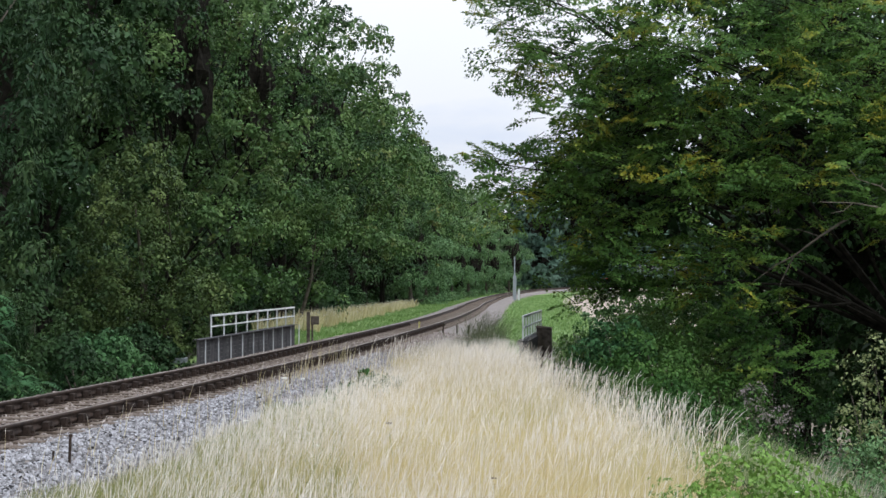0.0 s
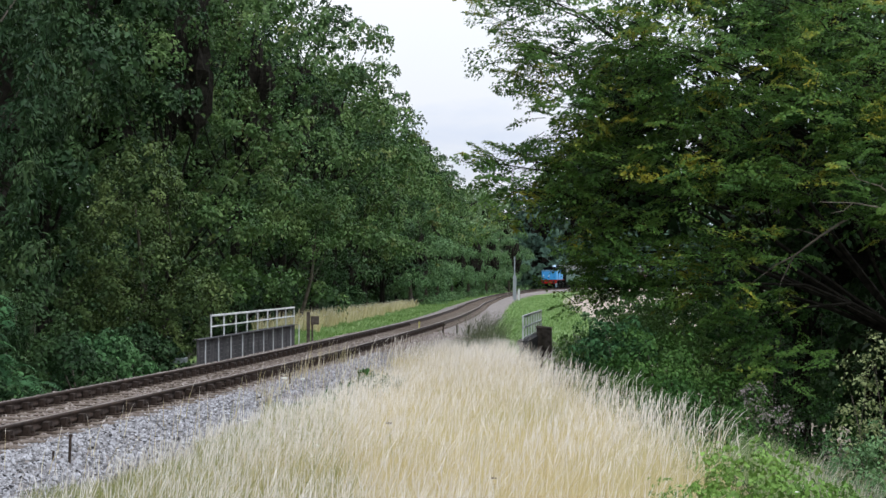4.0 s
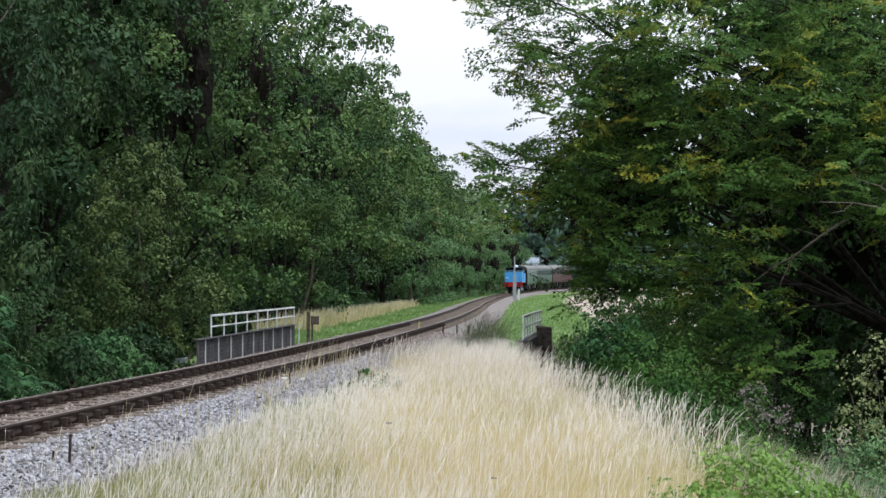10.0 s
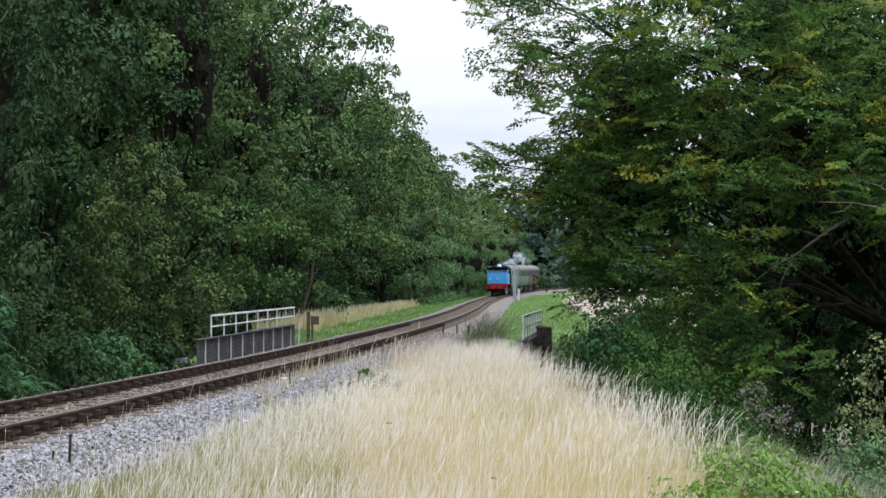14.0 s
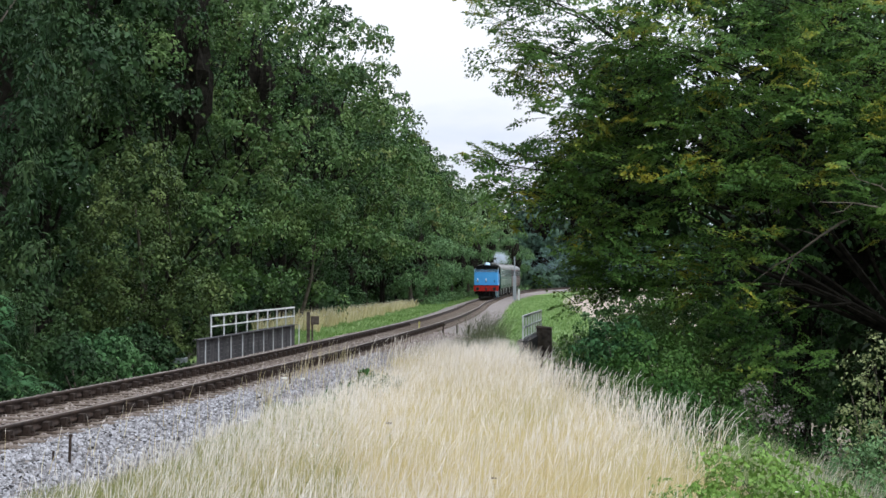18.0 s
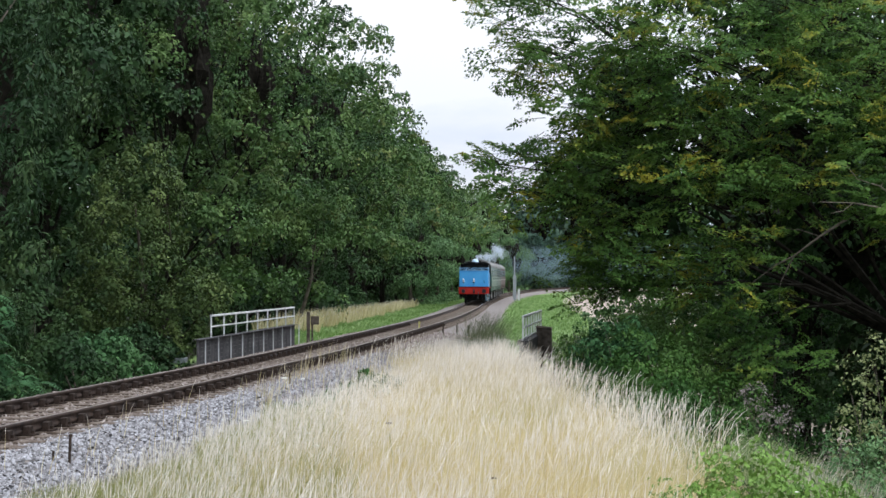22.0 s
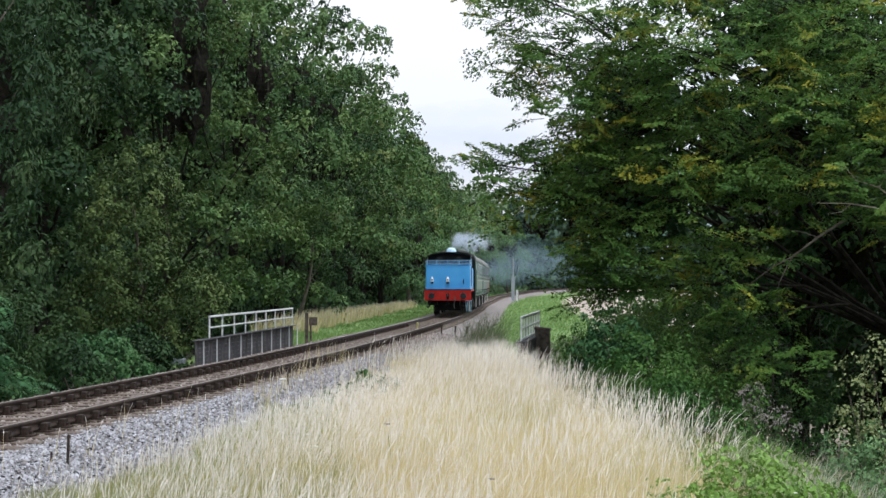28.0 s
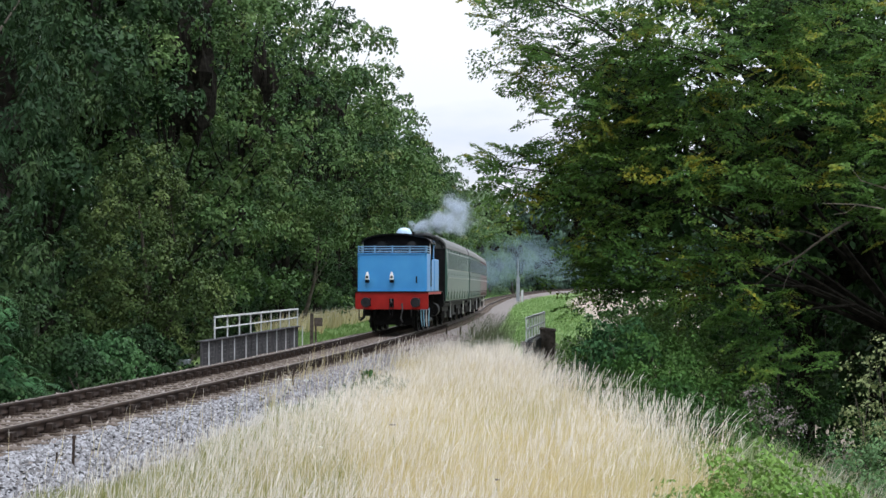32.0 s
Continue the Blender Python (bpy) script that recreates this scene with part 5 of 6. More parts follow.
def extrude(outline, y0, y1, bm=None):
    """A solid from an outline of (x, z), run from y0 to y1."""
    bm = bm or bmesh.new()
    a = [bm.verts.new((x, y0, z)) for x, z in outline]
    b = [bm.verts.new((x, y1, z)) for x, z in outline]
    n = len(outline)
    bm.faces.new(a)
    bm.faces.new(b[::-1])
    for i in range(n):
        bm.faces.new((a[i], b[i], b[(i + 1) % n], a[(i + 1) % n]))
    bmesh.ops.recalc_face_normals(bm, faces=bm.faces)
    return bm


def arc(half, z0, rise, n=12):
    """An arched top from -half to half, springing at z0."""
    return [(half * math.cos(math.pi * i / n), z0 + rise * math.sin(math.pi * i / n) ** 0.9) for i in range(n + 1)]


def lathe_z(bm, x, y, prof, seg=20):
    """A turned form on an upright axis; prof of (radius, z)."""
    rings = [[bm.verts.new((x + r * math.cos(2 * math.pi * k / seg), y + r * math.sin(2 * math.pi * k / seg), z)) for k in range(seg)] for r, z in prof]
    for a, b in zip(rings, rings[1:]):
        for k in range(seg):
            bm.faces.new((a[k], a[(k + 1) % seg], b[(k + 1) % seg], b[k]))
    bm.faces.new(rings[-1])
    bm.faces.new(rings[0][::-1])
    return bm


def wheelset(name, radius, spokes, mat):
    """An axle with two wheels, turning about its local x axis."""
    bm = bmesh.new()
    rod(bm, (-0.95, 0, 0), (0.95, 0, 0), 0.08)
    for sx in (-1, 1):
        x = sx * 0.75
        outer = [(radius + 0.03, x - sx * 0.055), (radius + 0.03, x - sx * 0.03), (radius, x - sx * 0.02), (radius, x + sx * 0.07), (radius - 0.09, x + sx * 0.07), (radius - 0.09, x - sx * 0.055)]
        seg = 24
        rings = [[bm.verts.new((px, r * math.cos(2 * math.pi * k / seg), r * math.sin(2 * math.pi * k / seg))) for k in range(seg)] for r, px in outer]
        for a, b in zip(rings, rings[1:] + rings[:1]):
            for k in range(seg):
                bm.faces.new((a[k], a[(k + 1) % seg], b[(k + 1) % seg], b[k]))
        rod(bm, (x - 0.05, 0, 0), (x + 0.06, 0, 0), 0.17)
        for k in range(spokes):
            a = 2 * math.pi * k / spokes
            rod(bm, (x, 0.12 * math.cos(a), 0.12 * math.sin(a)), (x, (radius - 0.05) * math.cos(a), (radius - 0.05) * math.sin(a)), 0.045, 0.035, 6)
        rod(bm, (x, 0, 0.24), (x + sx * 0.2, 0, 0.24), 0.06)
    bmesh.ops.recalc_face_normals(bm, faces=bm.faces)
    me = bpy.data.meshes.new(name)
    bm.to_mesh(me)
    bm.free()
    me.materials.append(mat)
    return me


def buffers(parent, y, out, z=1.05):
    """A pair of buffers on a headstock at y, standing out towards out (+1 or -1)."""
    for x in (-0.865, 0.865):
        b = part("buffer", rod(rod(bmesh.new(), (x, y, z), (x, y + out * 0.30, z), 0.12, 0.10, 14), (x, y + out * 0.28, z), (x, y + out * 0.42, z), 0.07, seg=12), M_BLACK, parent)
        bm = bmesh.new()
        rod(bm, (x, y + out * 0.40, z), (x, y + out * 0.45, z), 0.175, 0.165, 22)
        part("buffer_head", bm, M_BUFFER, b)
        part("buffer_base", box(bmesh.new(), x, y + out * 0.02, z, 0.27, 0.03, 0.27, 0.01), M_BLACK, b)


M_BUFFER = material("buffer_steel_dark", [(0.012, 0.012, 0.014), (0.03, 0.03, 0.033)], scale=8, rough=0.5, metal=0.3, bump=0.1)
M_COALRAIL = material("coal_rail_pale_blue", [(0.16, 0.32, 0.52), (0.22, 0.40, 0.60)], scale=6, rough=0.4, bump=0.05)
M_COAL = material("coal", [(0.006, 0.006, 0.007), (0.02, 0.02, 0.022), (0.04, 0.04, 0.042)], spread="island", rough=0.5, bump=0.5)
M_DOME = material("dome_pale_blue", [(0.42, 0.60, 0.80), (0.55, 0.70, 0.86)], scale=2, rough=0.2, bump=0.0, spec=0.7)
M_PIPE = material("grey_hose", [(0.045, 0.042, 0.042), (0.08, 0.076, 0.076)], scale=9, rough=0.7, bump=0.2)


# the sky's reflection is put into this glass as a pale base colour
M_PANE_SKY = material("coach_glass_sky_pale", [(0.16, 0.20, 0.19), (0.24, 0.29, 0.27)], scale=1.2, rough=0.12, bump=0, spec=0.8)
M_CAB_GLASS = material("cab_glass", [(0.015, 0.017, 0.018), (0.03, 0.033, 0.035)], scale=3, rough=0.15, bump=0, spec=0.4)
M_TRIM_PALE = material("window_frame_pale", [(0.28, 0.32, 0.29), (0.38, 0.41, 0.38)], scale=4, rough=0.45, bump=0.05)
M_PANE_DARK = material("coach_glass_dark", [(0.05, 0.055, 0.06), (0.10, 0.11, 0.115)], scale=1.0, rough=0.08, bump=0, spec=0.8)


def build_engine():
    """Local: the bunker end is at -y; z from the rail heads."""
    e = thing("steam_locomotive", "bright blue tank locomotive with red buffer beam running bunker first", "steam locomotive")
    h = LOCO_LEN / 2
    part("frame", box(box(bmesh.new(), -0.62, 0, 0.95, 0.05, LOCO_LEN - 0.3, 0.8), 0.62, 0, 0.95, 0.05, LOCO_LEN - 0.3, 0.8), M_BLACK, e)
    part("running_plate", box(bmesh.new(), 0, 0, 1.40, 2.5, LOCO_LEN - 0.1, 0.045, 0.008), M_BLACK, e)
    for x in (-1.24, 1.24):
        part("valance", box(bmesh.new(), x, -0.4, 1.36, 0.03, LOCO_LEN - 0.9, 0.09, 0.005), M_RED, e, "red edge of the running plate")
    for y, o in ((-h, -1), (h, 1)):
        b = part("buffer_beam", box(bmesh.new(), 0, y - o * 0.03, 1.10, 2.56, 0.08, 0.60, 0.012), M_RED if o < 0 else M_BLACK, e, "bright red buffer beam" if o < 0 else "black front buffer beam")
        part("beam_edge", box(bmesh.new(), 0, y, 1.408, 2.56, 0.1, 0.025, 0.004), M_BLACK, b)
        bm = bmesh.new()
        box(bm, 0, y + o * 0.05, 1.03, 0.16, 0.06, 0.30, 0.01)
        part("hook_plate", bm, M_BLACK, b)
        bm = sweep(bmesh.new(), [(0, y + o * 0.05, 1.06), (0, y + o * 0.22, 1.04), (0, y + o * 0.28, 1.10), (0, y + o * 0.22, 1.16)], [0.035, 0.035, 0.03, 0.02], 8)
        part("drawhook", bm, M_PIPE, b)
        bm = bmesh.new()
        for k in range(3):
            z = 0.95 - k * 0.15
            for sx in (-0.045, 0.045):
                rod(bm, (sx * (1 + k % 2 * 0.4), y + o * 0.16, z + 0.07), (sx * (1 + k % 2 * 0.4), y + o * 0.16, z - 0.07), 0.014, seg=6)
        part("coupling", bm, M_BUFFER, b)
        part("brake_hose", sweep(bmesh.new(), [(0.36, y + o * 0.06, 0.95), (0.38, y + o * 0.16, 1.0), (0.40, y + o * 0.22, 0.8), (0.34, y + o * 0.2, 0.5), (0.40, y + o * 0.14, 0.36)], [0.03, 0.03, 0.03, 0.03, 0.025], 8), M_PIPE, b)
        buffers(e, y, o)
    # bunker with rounded rear corners
    w = 1.225
    y0 = -h + 0.10
    rc = 0.07
    bk = bmesh.new()
    plan = [(-w, y0 + 1.5), (-w, y0 + rc), (-w + rc * 0.3, y0 + rc * 0.3), (-w + rc, y0), (w - rc, y0), (w - rc * 0.3, y0 + rc * 0.3), (w, y0 + rc), (w, y0 + 1.5)]
    lo, hi = [bk.verts.new((x, y, 1.43)) for x, y in plan], [bk.verts.new((x, y, 2.76)) for x, y in plan]
    for i in range(len(plan)):
        j = (i + 1) % len(plan)
        bk.faces.new((lo[i], lo[j], hi[j], hi[i]))
    bk.faces.new(lo[::-1])
    inn = [bk.verts.new((v.co.x * 0.96, v.co.y + (0.05 if v.co.y < y0 + 0.5 else -0.05), 2.76)) for v in hi]
    deep = [bk.verts.new((v.co.x, v.co.y, 2.2)) for v in inn]
    for i in range(len(plan)):
        j = (i + 1) % len(plan)
        bk.faces.new((hi[i], hi[j], inn[j], inn[i]))
        bk.faces.new((inn[i], inn[j], deep[j], deep[i]))
    bk.faces.new(deep)
    bmesh.ops.recalc_face_normals(bk, faces=bk.faces)
    bunker = part("bunker", bk, M_BLUE, e, "bright blue coal bunker")
    part("bead", box(bmesh.new(), 0, y0 - 0.004, 2.755, 2.44, 0.05, 0.035, 0.012), M_BLUE, bunker)
    part("bottom_angle", box(bmesh.new(), 0, y0 - 0.008, 1.455, 2.40, 0.03, 0.05, 0.006), M_BLUE, bunker)
    for z in (2.83, 2.915, 3.0):
        part("coal_rail", box(bmesh.new(), 0, y0 + 0.04, z, 2.42, 0.03, 0.032, 0.008), M_COALRAIL, bunker)
        for x in (-1.2, 1.2):
            part("coal_rail", box(bmesh.new(), x, y0 + 0.75, z, 0.03, 1.40, 0.032, 0.008), M_COALRAIL, bunker)
    for x in (-1.19, -0.62, 0.0, 0.62, 1.19):
        part("rail_stanchion", box(bmesh.new(), x, y0 + 0.065, 2.88, 0.05, 0.02, 0.30, 0.005), M_COALRAIL, bunker)
    rng = random.Random(3)
    bm = bmesh.new()
    for k in range(150):
        x, y = rng.uniform(-1.1, 1.1), y0 + rng.uniform(0.12, 1.4)
        r = rng.uniform(0.05, 0.12)
        bmesh.ops.create_icosphere(bm, subdivisions=1, radius=r, matrix=Matrix.Translation((x, y, 2.62 + 0.14 * (1 - (x / 1.2) ** 2) + rng.uniform(-0.06, 0.06))) @ Euler((k, k * 2, k * 3)).to_matrix().to_4x4() @ Matrix.Diagonal((1, 0.8, 0.7, 1)))
    part("coal", bm, M_COAL, e, "heap of black coal")
    # lamps on their irons, and an empty iron
    for x in (-0.86, 0.0):
        lamp = part("tail_lamp", box(box(bmesh.new(), x, y0 - 0.13, 1.93, 0.135, 0.13, 0.16, 0.02), x, y0 - 0.13, 1.855, 0.15, 0.145, 0.04, 0.01), M_BRASS, e, "white oil lamp")
        part("lamp_chimney", lathe_z(bmesh.new(), x, y0 - 0.13, [(0.055, 2.01), (0.045, 2.05), (0.04, 2.09), (0.02, 2.11)], 12), M_BRASS, lamp)
        part("lamp_lens", rod(bmesh.new(), (x, y0 - 0.195, 1.93), (x, y0 - 0.215, 1.93), 0.045, 0.04, 14), M_BLACK, lamp)
        part("lamp_base", box(bmesh.new(), x, y0 - 0.11, 1.78, 0.14, 0.13, 0.1, 0.01), M_BLACK, lamp)
    part("lamp_iron", box(box(bmesh.new(), 0.86, y0 - 0.03, 1.84, 0.045, 0.03, 0.24, 0.005), 0.86, y0 - 0.07, 1.76, 0.05, 0.09, 0.03, 0.004), M_BLACK, e)
    # cab
    c0, c1 = y0 + 1.45, y0 + 3.0
    cab = part("cab_back", extrude([(-1.2, 2.2), (-1.2, 3.16)] + arc(1.2, 3.14, 0.30)[::-1][1:] + [(1.2, 2.2)], c0, c0 + 0.03), M_BLACK, e, "black cab back sheet")
    for x in (-0.55, 0.55):
        bm = bmesh.new()
        rod(bm, (x, c0 - 0.035, 3.06), (x, c0 + 0.0, 3.06), 0.17, 0.17, 20)
        part("spectacle_glass", bm, M_CAB_GLASS, cab)
        part("spectacle_rim", rod(bmesh.new(), (x, c0 - 0.02, 3.06), (x, c0 + 0.0, 3.06), 0.20, 0.20, 20), M_BLACK, cab)
    for x in (-1.205, 1.205):
        part("cab_side_lower", box(bmesh.new(), x, (c0 + c1) / 2 + 0.15, 2.0, 0.03, c1 - c0 - 0.4, 1.15, 0.005), M_BLUE, e)
        part("cab_pillar", box(bmesh.new(), x, c0 + 0.06, 2.9, 0.035, 0.12, 0.75, 0.006), M_BRASS, e, "white painted cab pillar")
        part("cab_pillar", box(bmesh.new(), x, c1 - 0.15, 2.9, 0.035, 0.30, 0.75, 0.006), M_BLUE, e)
        part("handrail", rod(bmesh.new(), (x * 1.03, c0 + 0.02, 1.6), (x * 1.03, c0 + 0.02, 2.7), 0.016, seg=8), M_BUFFER, e)
    part("cab_front", box(bmesh.new(), 0, c1, 2.6, 2.38, 0.03, 1.1, 0.004), M_BLACK, e)
    top = [(x, z) for x, z in arc(1.27, 3.14, 0.36)]
    under = [(x * 0.975, z - 0.035) for x, z in top][::-1]
    part("cab_roof", extrude(top + under, y0 + 1.15, c1 + 0.25), M_BLACK, e, "black arched cab roof")
    part("roof_rib", extrude([(x * 1.004, z + 0.012) for x, z in top] + [(x, z) for x, z in top][::-1], c1 - 0.7, c1 - 0.62), M_BLACK, e)
    # tanks, boiler and fittings
    t0, t1 = c1, h - 1.75
    for sx in (-1, 1):
        part("side_tank", box(bmesh.new(), sx * 0.93, (t0 + t1) / 2, 2.02, 0.62, t1 - t0, 1.2, 0.05), M_BLUE, e, "bright blue side tank")
        part("tank_filler", lathe_z(bmesh.new(), sx * 0.93, t0 + 0.7, [(0.16, 2.6), (0.16, 2.70), (0.1, 2.74)], 14), M_BLACK, e)
    bm = bmesh.new()
    rod(bm, (0, t0, 2.35), (0, h - 1.0, 2.35), 0.66, seg=28)
    part("boiler", bm, M_BLUE, e)
    part("smokebox", rod(bmesh.new(), (0, h - 1.65, 2.35), (0, h - 0.55, 2.35), 0.70, seg=28), M_BLACK, e)
    part("smokebox_door", rod(bmesh.new(), (0, h - 0.55, 2.35), (0, h - 0.45, 2.35), 0.58, 0.40, 24), M_BLACK, e)
    part("smokebox_saddle", box(bmesh.new(), 0, h - 1.1, 1.65, 1.1, 1.0, 0.5, 0.03), M_BLACK, e)
    part("dome", lathe_z(bmesh.new(), 0.0, 0.75, [(0.36, 2.85), (0.31, 3.0), (0.30, 3.5), (0.29, 3.6), (0.25, 3.7), (0.17, 3.77), (0.07, 3.80)], 24), M_DOME, e, "pale blue polished dome")
    part("safety_valve", lathe_z(bmesh.new(), 0, 0.12, [(0.14, 2.95), (0.12, 3.35), (0.07, 3.42)], 14), M_BUFFER, e)
    part("chimney", lathe_z(bmesh.new(), 0, h - 1.1, [(0.30, 2.95), (0.22, 3.1), (0.19, 3.5), (0.25, 3.62), (0.26, 3.70), (0.20, 3.70)], 22), M_BLACK, e)
    # steps and small gear under the beam
    for x in (-1.12, 1.12):
        if x > 0:
            st = part("sand_pipe", box(bmesh.new(), x, -h + 0.5, 0.80, 0.34, 0.06, 0.06, 0.01), M_PALEBLUE, e, "pale blue pipe bracket")
            for k in range(4):
                dx = -0.15 + 0.1 * k
                part("pipe", sweep(bmesh.new(), [(x + dx, -h + 0.5, 0.82), (x + dx * 0.9, -h + 0.47, 0.5), (x + dx * 0.8 + 0.02, -h + 0.5, 0.2)], [0.022, 0.024, 0.018], 8), M_PALEBLUE if k != 2 else M_BRASS, st)
            part("tread", box(bmesh.new(), x, -h + 0.55, 0.5, 0.26, 0.16, 0.03, 0.004), M_BLACK, st)
        else:
            st = part("footstep", box(box(bmesh.new(), x - 0.10, -h + 0.55, 0.82, 0.03, 0.05, 0.7, 0.004), x + 0.10, -h + 0.55, 0.82, 0.03, 0.05, 0.7, 0.004), M_BLACK, e)
            part("tread", box(bmesh.new(), x, -h + 0.5, 0.5, 0.23, 0.2, 0.03, 0.004), M_BLACK, st)
        part("guard_iron", sweep(bmesh.new(), [(x * 0.67, -h + 0.1, 0.85), (x * 0.67, -h + 0.02, 0.5), (x * 0.67, -h + 0.1, 0.16)], [0.035, 0.03, 0.03], 6), M_BLACK, e)
        part("footstep", box(box(bmesh.new(), x, c1 - 0.8, 0.55, 0.26, 0.3, 0.03), x, c1 - 0.8, 0.95, 0.26, 0.03, 0.85), M_BLACK, e)
    part("brake_pull", sweep(bmesh.new(), [(-0.97, -h + 0.02, 0.84), (-0.99, -h - 0.02, 0.5), (-1.08, -h - 0.04, 0.42), (-1.14, -h - 0.02, 0.46)], [0.035, 0.04, 0.045, 0.03], 8), M_BLACK, e)
    part("ashpan", box(bmesh.new(), 0, -0.7, 0.75, 1.0, 1.8, 0.5, 0.03), M_BLACK, e)
    part("axle_guard", box(bmesh.new(), 0, -h + 0.75, 0.62, 1.36, 0.06, 0.75, 0.02), M_BLACK, e)
    # running gear
    me = wheelset("wheelset", 0.61, 12, M_BLACK)
    gear = []
    for y in (-2.05, -0.3, 1.45):
        w = new("wheelset", me)
        w.parent = e
        w.location = (0, y, 0.61)
        gear.append((w, Vector((0, y, 0.61)), 0.61))
    rods = []
    for sx in (-1, 1):
        r = part("coupling_rod", box(box(bmesh.new(), sx * 0.96, 0, 0, 0.05, 3.5, 0.1, 0.01), sx * 0.97, 0, 0, 0.06, 0.22, 0.18, 0.02), M_BUFFER, e, "steel coupling rod")
        rods.append(r)
        part("cylinder", rod(bmesh.new(), (sx * 0.95, h - 1.7, 0.72), (sx * 0.95, h - 0.85, 0.72), 0.26, seg=20), M_BLACK, e)
    return e, gear, rods


def build_coach(mat, length, label, pane, trim):
    """Flush-sided coach: panelled body, arched roof, windows, doors, underframe and bogies."""
    c = thing("railway_coach", label, "railway coach", group="coaches of the train")
    h = length / 2
    side = [(1.30, 1.02), (1.36, 1.35), (1.375, 1.9), (1.36, 2.4), (1.30, 3.12)]
    outline = [(-x, z) for x, z in side] + [(1.30, 3.14)] + side[::-1][1:]
    part("body", extrude(outline, -h, h), mat, c)
    top = arc(1.33, 3.13, 0.62, 14)
    part("roof", extrude([(1.33, 3.10)] + top + [(-1.33, 3.10)], -h - 0.03, h + 0.03), M_ROOF, c, "weathered grey arched roof")
    for x in (-1.32, 1.32):
        part("gutter", box(bmesh.new(), x, 0, 3.125, 0.04, length, 0.03, 0.006), M_ROOF, c)
    for k in range(7):
        y = -h + length * (k + 0.5) / 7
        part("roof_vent", lathe_z(bmesh.new(), 0.35 if k % 2 else -0.35, y, [(0.13, 3.68), (0.14, 3.80), (0.06, 3.84)], 10), M_ROOF, c)
    for y, o in ((-h, -1), (h, 1)):
        end = part("end_sheet", extrude([(-1.28, 1.05), (-1.28, 3.1)] + arc(1.28, 3.12, 0.55)[::-1][1:] + [(1.28, 1.05)], y + o * 0.006, y + o * 0.03), M_BLACK, c, "black end sheet")
        part("gangway", box(bmesh.new(), 0, y + o * 0.2, 2.15, 1.05, 0.34, 2.2, 0.08), M_BLACK, end)
        part("headstock", box(bmesh.new(), 0, y - o * 0.05, 1.0, 2.5, 0.15, 0.34, 0.02), M_BLACK, c)
        buffers(c, y - 0.1 * o, o)
    # windows and doors down both sides
    bays = 8
    step = length / bays
    for sx in (-1, 1):
        for k in range(bays):
            y = -h + step * (k + 0.5)
            d = part("door", box(bmesh.new(), sx * 1.350, y, 2.08, 0.034, 0.62, 2.0, 0.012), mat, c)
            part("door_window", box(bmesh.new(), sx * 1.343, y, 2.62, 0.05, 0.46, 0.74, 0.012), trim, d)
            part("pane", box(bmesh.new(), sx * 1.354, y, 2.62, 0.045, 0.40, 0.66, 0.01), pane, d)
            part("door_handle", box(bmesh.new(), sx * 1.40, y + 0.22, 1.95, 0.05, 0.12, 0.03, 0.008), M_BRASS, d, "brass door handle")
            for z in (1.35, 2.1):
                part("hinge", box(bmesh.new(), sx * 1.374, y - 0.32, z, 0.02, 0.04, 0.06, 0.004), M_BLACK, d)
            for o in (-0.62, 0.62):
                wdw = part("window", box(bmesh.new(), sx * 1.340, y + o, 2.62, 0.05, 0.50, 0.76, 0.02), trim, c)
                part("pane", box(bmesh.new(), sx * 1.350, y + o, 2.62, 0.045, 0.43, 0.68, 0.015), pane, wdw)
        part("waist_bead", box(bmesh.new(), sx * 1.378, 0, 1.98, 0.014, length - 0.1, 0.03), mat, c)
        part("solebar", box(bmesh.new(), sx * 1.15, 0, 0.92, 0.08, length - 0.2, 0.24, 0.01), M_BLACK, c)
        part("footboard", box(bmesh.new(), sx * 1.32, 0, 0.98, 0.16, length - 0.6, 0.03, 0.005), M_BLACK, c)
        part("truss", sweep(bmesh.new(), [(sx * 1.05, -h + 5.2, 0.85), (sx * 1.05, -2.0, 0.4), (sx * 1.05, 2.0, 0.4), (sx * 1.05, h - 5.2, 0.85)], [0.04] * 4, 6), M_BLACK, c)
    part("battery_box", box(bmesh.new(), 0.8, -1.2, 0.62, 0.75, 1.6, 0.5, 0.03), M_BLACK, c)
    part("vacuum_cylinder", rod(bmesh.new(), (0.6, 1.6, 0.35), (0.6, 1.6, 0.85), 0.28, seg=16), M_PIPE, c)
    gear = []
    me = wheelset("wheelset", 0.457, 8, M_BLACK)
    for by in (-h + 3.0, h - 3.0):
        bg = part("bogie", box(bmesh.new(), 0, by, 0.62, 1.9, 0.5, 0.22, 0.03), M_BLACK, c)
        for sx in (-1, 1):
            bm = box(bmesh.new(), sx * 1.0, by, 0.66, 0.1, 3.3, 0.22, 0.02)
            box(bm, sx * 1.02, by, 0.42, 0.12, 1.2, 0.18, 0.02)
            part("bogie_side", bm, M_BLACK, bg)
            for wy in (-1.3, 1.3):
                part("axle_box", box(bmesh.new(), sx * 1.07, by + wy, 0.47, 0.16, 0.26, 0.3, 0.02), M_PIPE, bg)
        part("step_hanger", box(bmesh.new(), 1.22, by + 0.9, 0.62, 0.04, 0.05, 0.62, 0.008), M_BRASS, bg, "pale step iron")
        for wy in (-1.3, 1.3):
            w = new("wheelset", me)
            w.parent = c
            w.location = (0, by + wy, 0.457)
            gear.append((w, Vector((0, by + wy, 0.457)), 0.457))
    return c, gear


ENGINE, ENGINE_GEAR, ENGINE_RODS = build_engine()
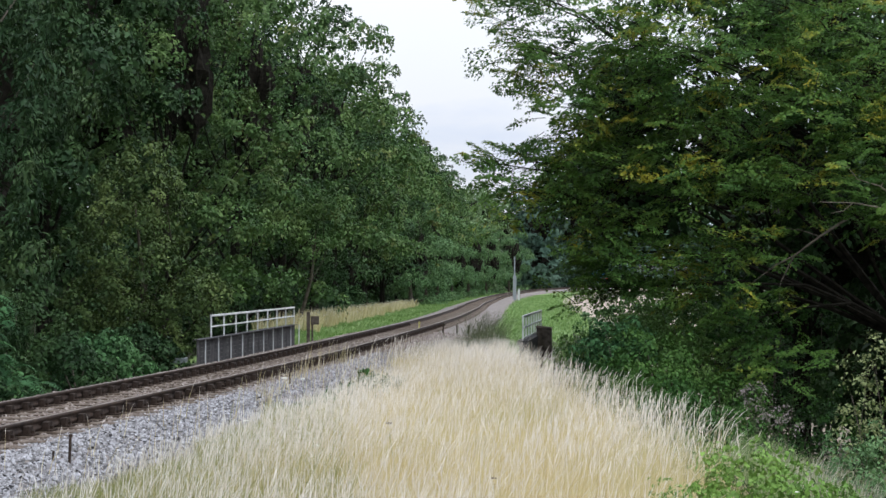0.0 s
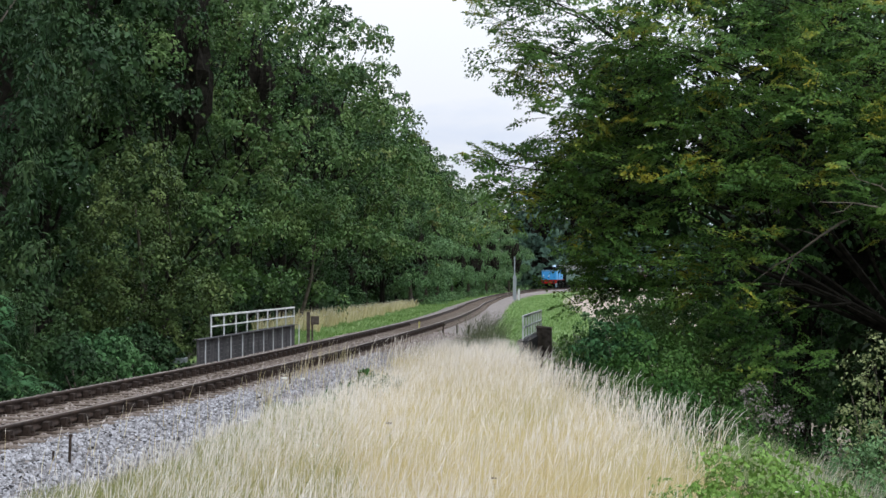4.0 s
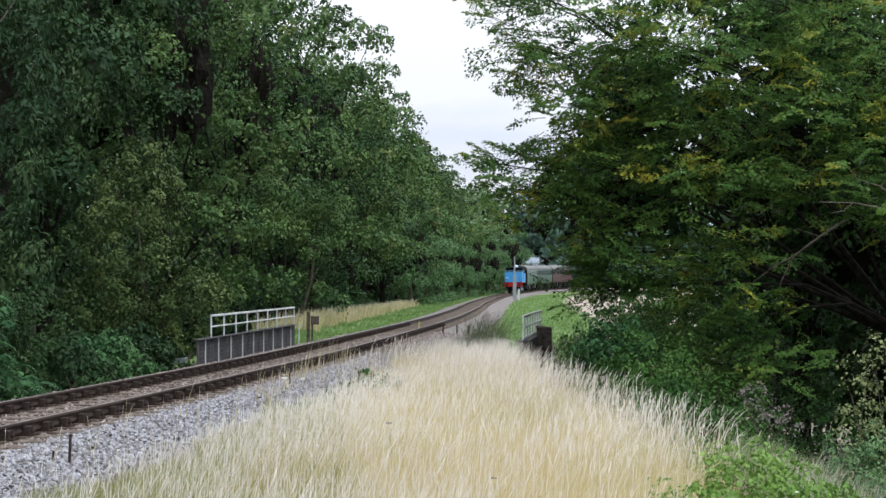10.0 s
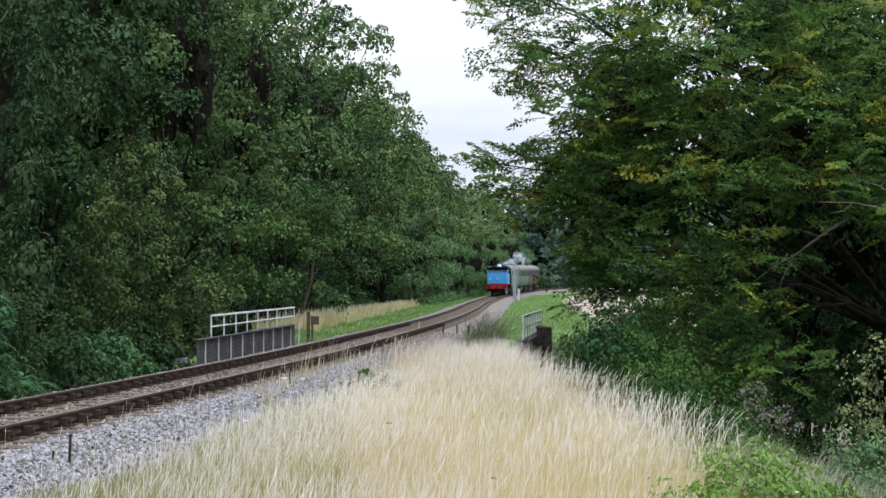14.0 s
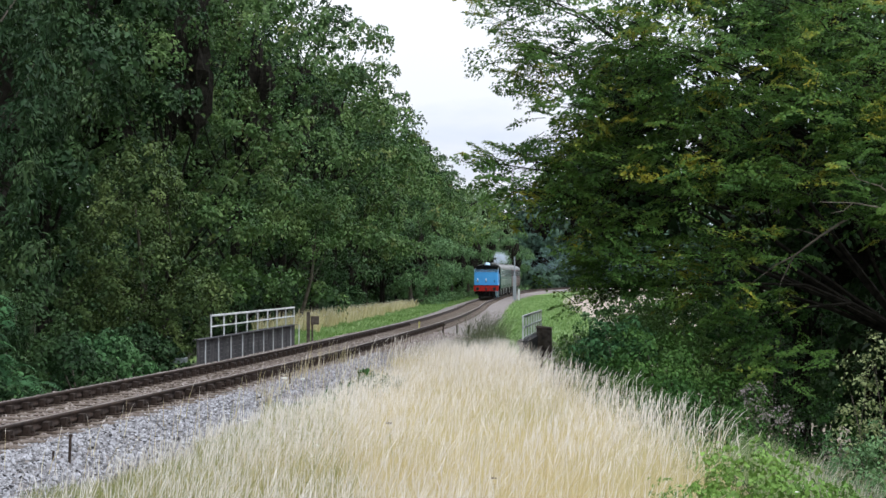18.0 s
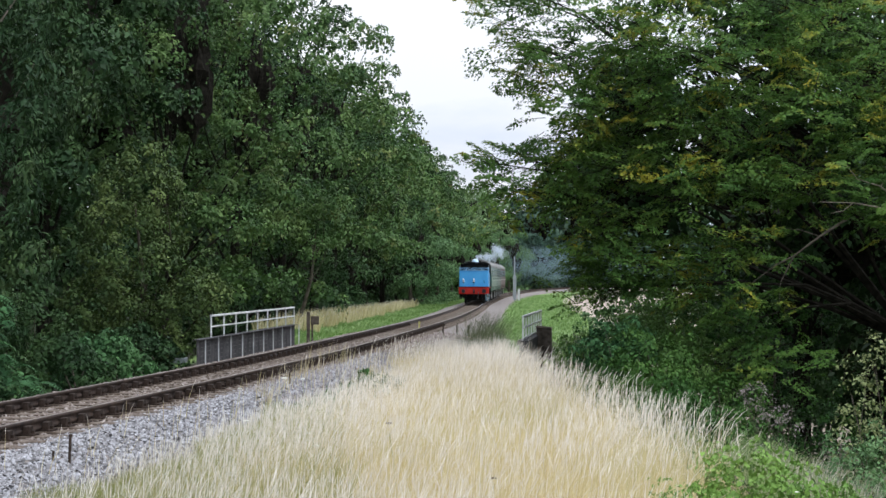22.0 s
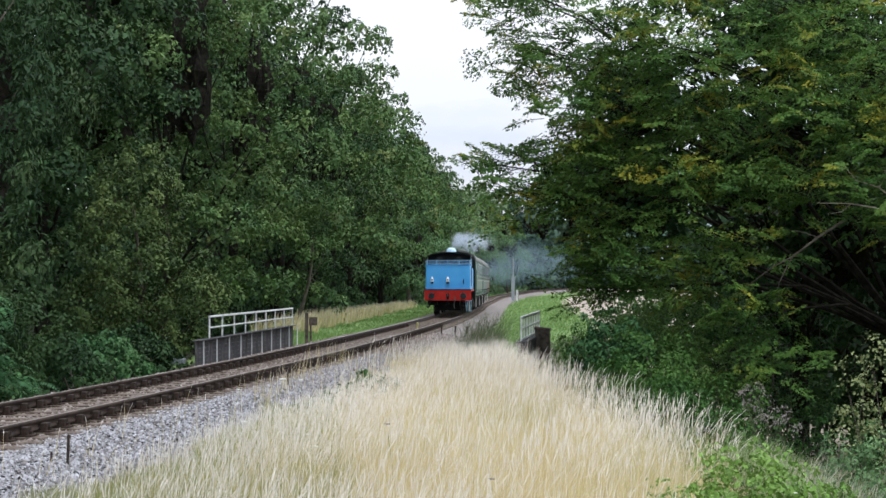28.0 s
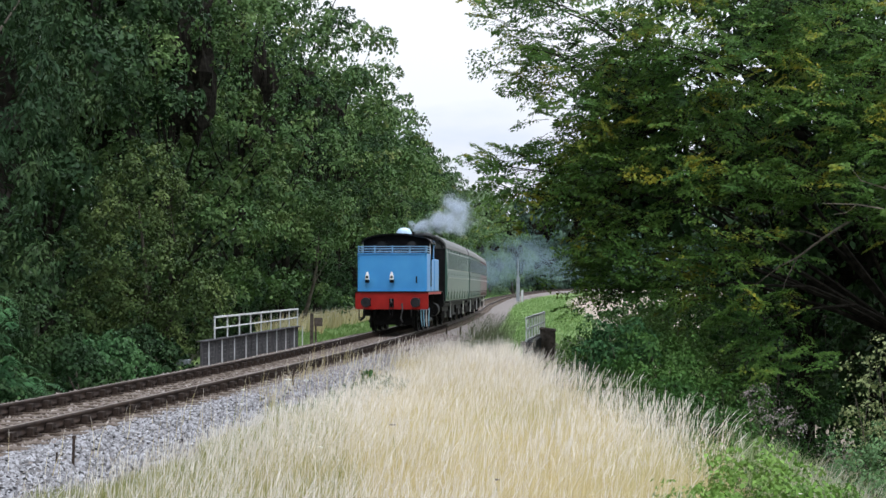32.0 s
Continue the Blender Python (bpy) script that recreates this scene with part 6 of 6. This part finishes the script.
COACHES = [build_coach(M_COACH_GREEN, COACH_LEN, "pale green passenger coach with grey roof behind the engine", M_PANE_SKY, M_TRIM_PALE),
           build_coach(M_COACH_GREEN2, COACH_LEN, "dull green passenger coach with dark windows", M_PANE_DARK, M_COACH_GREEN2),
           build_coach(M_COACH_MAROON, COACH_LEN, "maroon passenger coach at the train's end", M_PANE_DARK, M_COACH_MAROON)]


# ---- steam: flecks of condensed vapour in loose puffs ----
def build_puff(name, label, n, size, fleck, seed, mat):
    rng = np.random.default_rng(seed)
    centres = rng.normal(size=(14, 3)) * np.array([0.55, 0.75, 0.4])
    pick = rng.integers(0, 14, n)
    p = (centres[pick] + rng.normal(size=(n, 3)) * rng.uniform(0.18, 0.42, 14)[pick][:, None]) * np.array(size)
    d, nn = unit(rng.normal(size=(n, 3))), unit(rng.normal(size=(n, 3)))
    v, f = leaf_tris(p, d, nn, np.full(n, fleck), np.full(n, fleck))
    ob = fast_mesh(name, v, f, [mat])
    return tagged(ob, label, "steam", kind="stuff")


M_HAZE = material("smoke_blue_grey", [(0.22, 0.32, 0.38), (0.30, 0.40, 0.47)], spread="island", rough=1.0, bump=0, through_light=0.5)
# along the train from the beam, sideways, over the rails, size, count
PUFFS = [(7.6, 0.2, 4.05, (0.30, 0.40, 0.26), 4000), (9.5, 0.7, 4.4, (0.42, 0.6, 0.42), 9000), (12.0, 1.1, 4.75, (0.5, 0.75, 0.6), 12000), (15.0, 1.4, 4.5, (0.5, 0.9, 0.5), 5000)]
HAZE = build_puff("smoke_haze", "thin blue-grey smoke hanging over the line behind the train", 80000, (6.0, 34.0, 2.6), 0.042, 520, M_HAZE)
STEAM = [(build_puff("steam_puff", "drifting puff of white steam over the train", n * 2, sz, 0.017, 500 + i, M_STEAM), a, u, z) for i, (a, u, z, sz, n) in enumerate(PUFFS)]


def motions():
    times = [i * 0.5 for i in range(65)]
    walk(ENGINE, [(t, on_track(front(t) + LOCO_LEN / 2, 1.75)) for t in times])
    off = LOCO_LEN + COACH_GAP
    for c, gear in COACHES:
        walk(c, [(t, on_track(front(t) + off + COACH_LEN / 2, COACH_LEN / 2 - 3.0)) for t in times])
        off += COACH_LEN + COACH_GAP
    fine = [i / 15 for i in range(481)]
    start = front(0)
    for w, at, r in ENGINE_GEAR:
        walk(w, [(t, Matrix.Translation(at) @ Matrix.Rotation((start - front(t)) / r, 4, "X")) for t in fine])
    for r in ENGINE_RODS:
        rows = []
        for t in fine:
            a = (start - front(t)) / 0.61
            rows.append((t, Matrix.Translation((0, -0.3 - 0.24 * math.sin(a), 0.61 + 0.24 * math.cos(a)))))
        walk(r, rows)
    for c, gear in COACHES[:1]:
        for w, at, r in gear:
            walk(w, [(t, Matrix.Translation(at) @ Matrix.Rotation((start - front(t)) / r, 4, "X")) for t in fine])
    walk(HAZE, [(t, Matrix.Translation(line(min(front(t) + 135, 318), 1.0, 3.6)) @ pose(0, 0, 0, 0, 0, -bearing(min(front(t) + 135, 318)))) for t in times])
    for k, (ob, a, u, z) in enumerate(STEAM):
        rows = []
        for t in times:
            sway = math.sin(t * 0.55 + k * 1.3)
            back = 9.0 * (1 - min(1, max(0, (t - 25.5) / 4.0)))     # the plume lies over the coaches until she pulls
            p = line(front(t) + a + back + 0.8 * sway, u + 0.35 * math.sin(t * 0.8 + k), z + 0.25 * math.sin(t * 0.7 + 2 * k))
            rows.append((t, Matrix.Translation(p) @ pose(0, 0, 0, 0, 0, -bearing(front(t)) + 14 * sway)))
        walk(ob, rows)


motions()
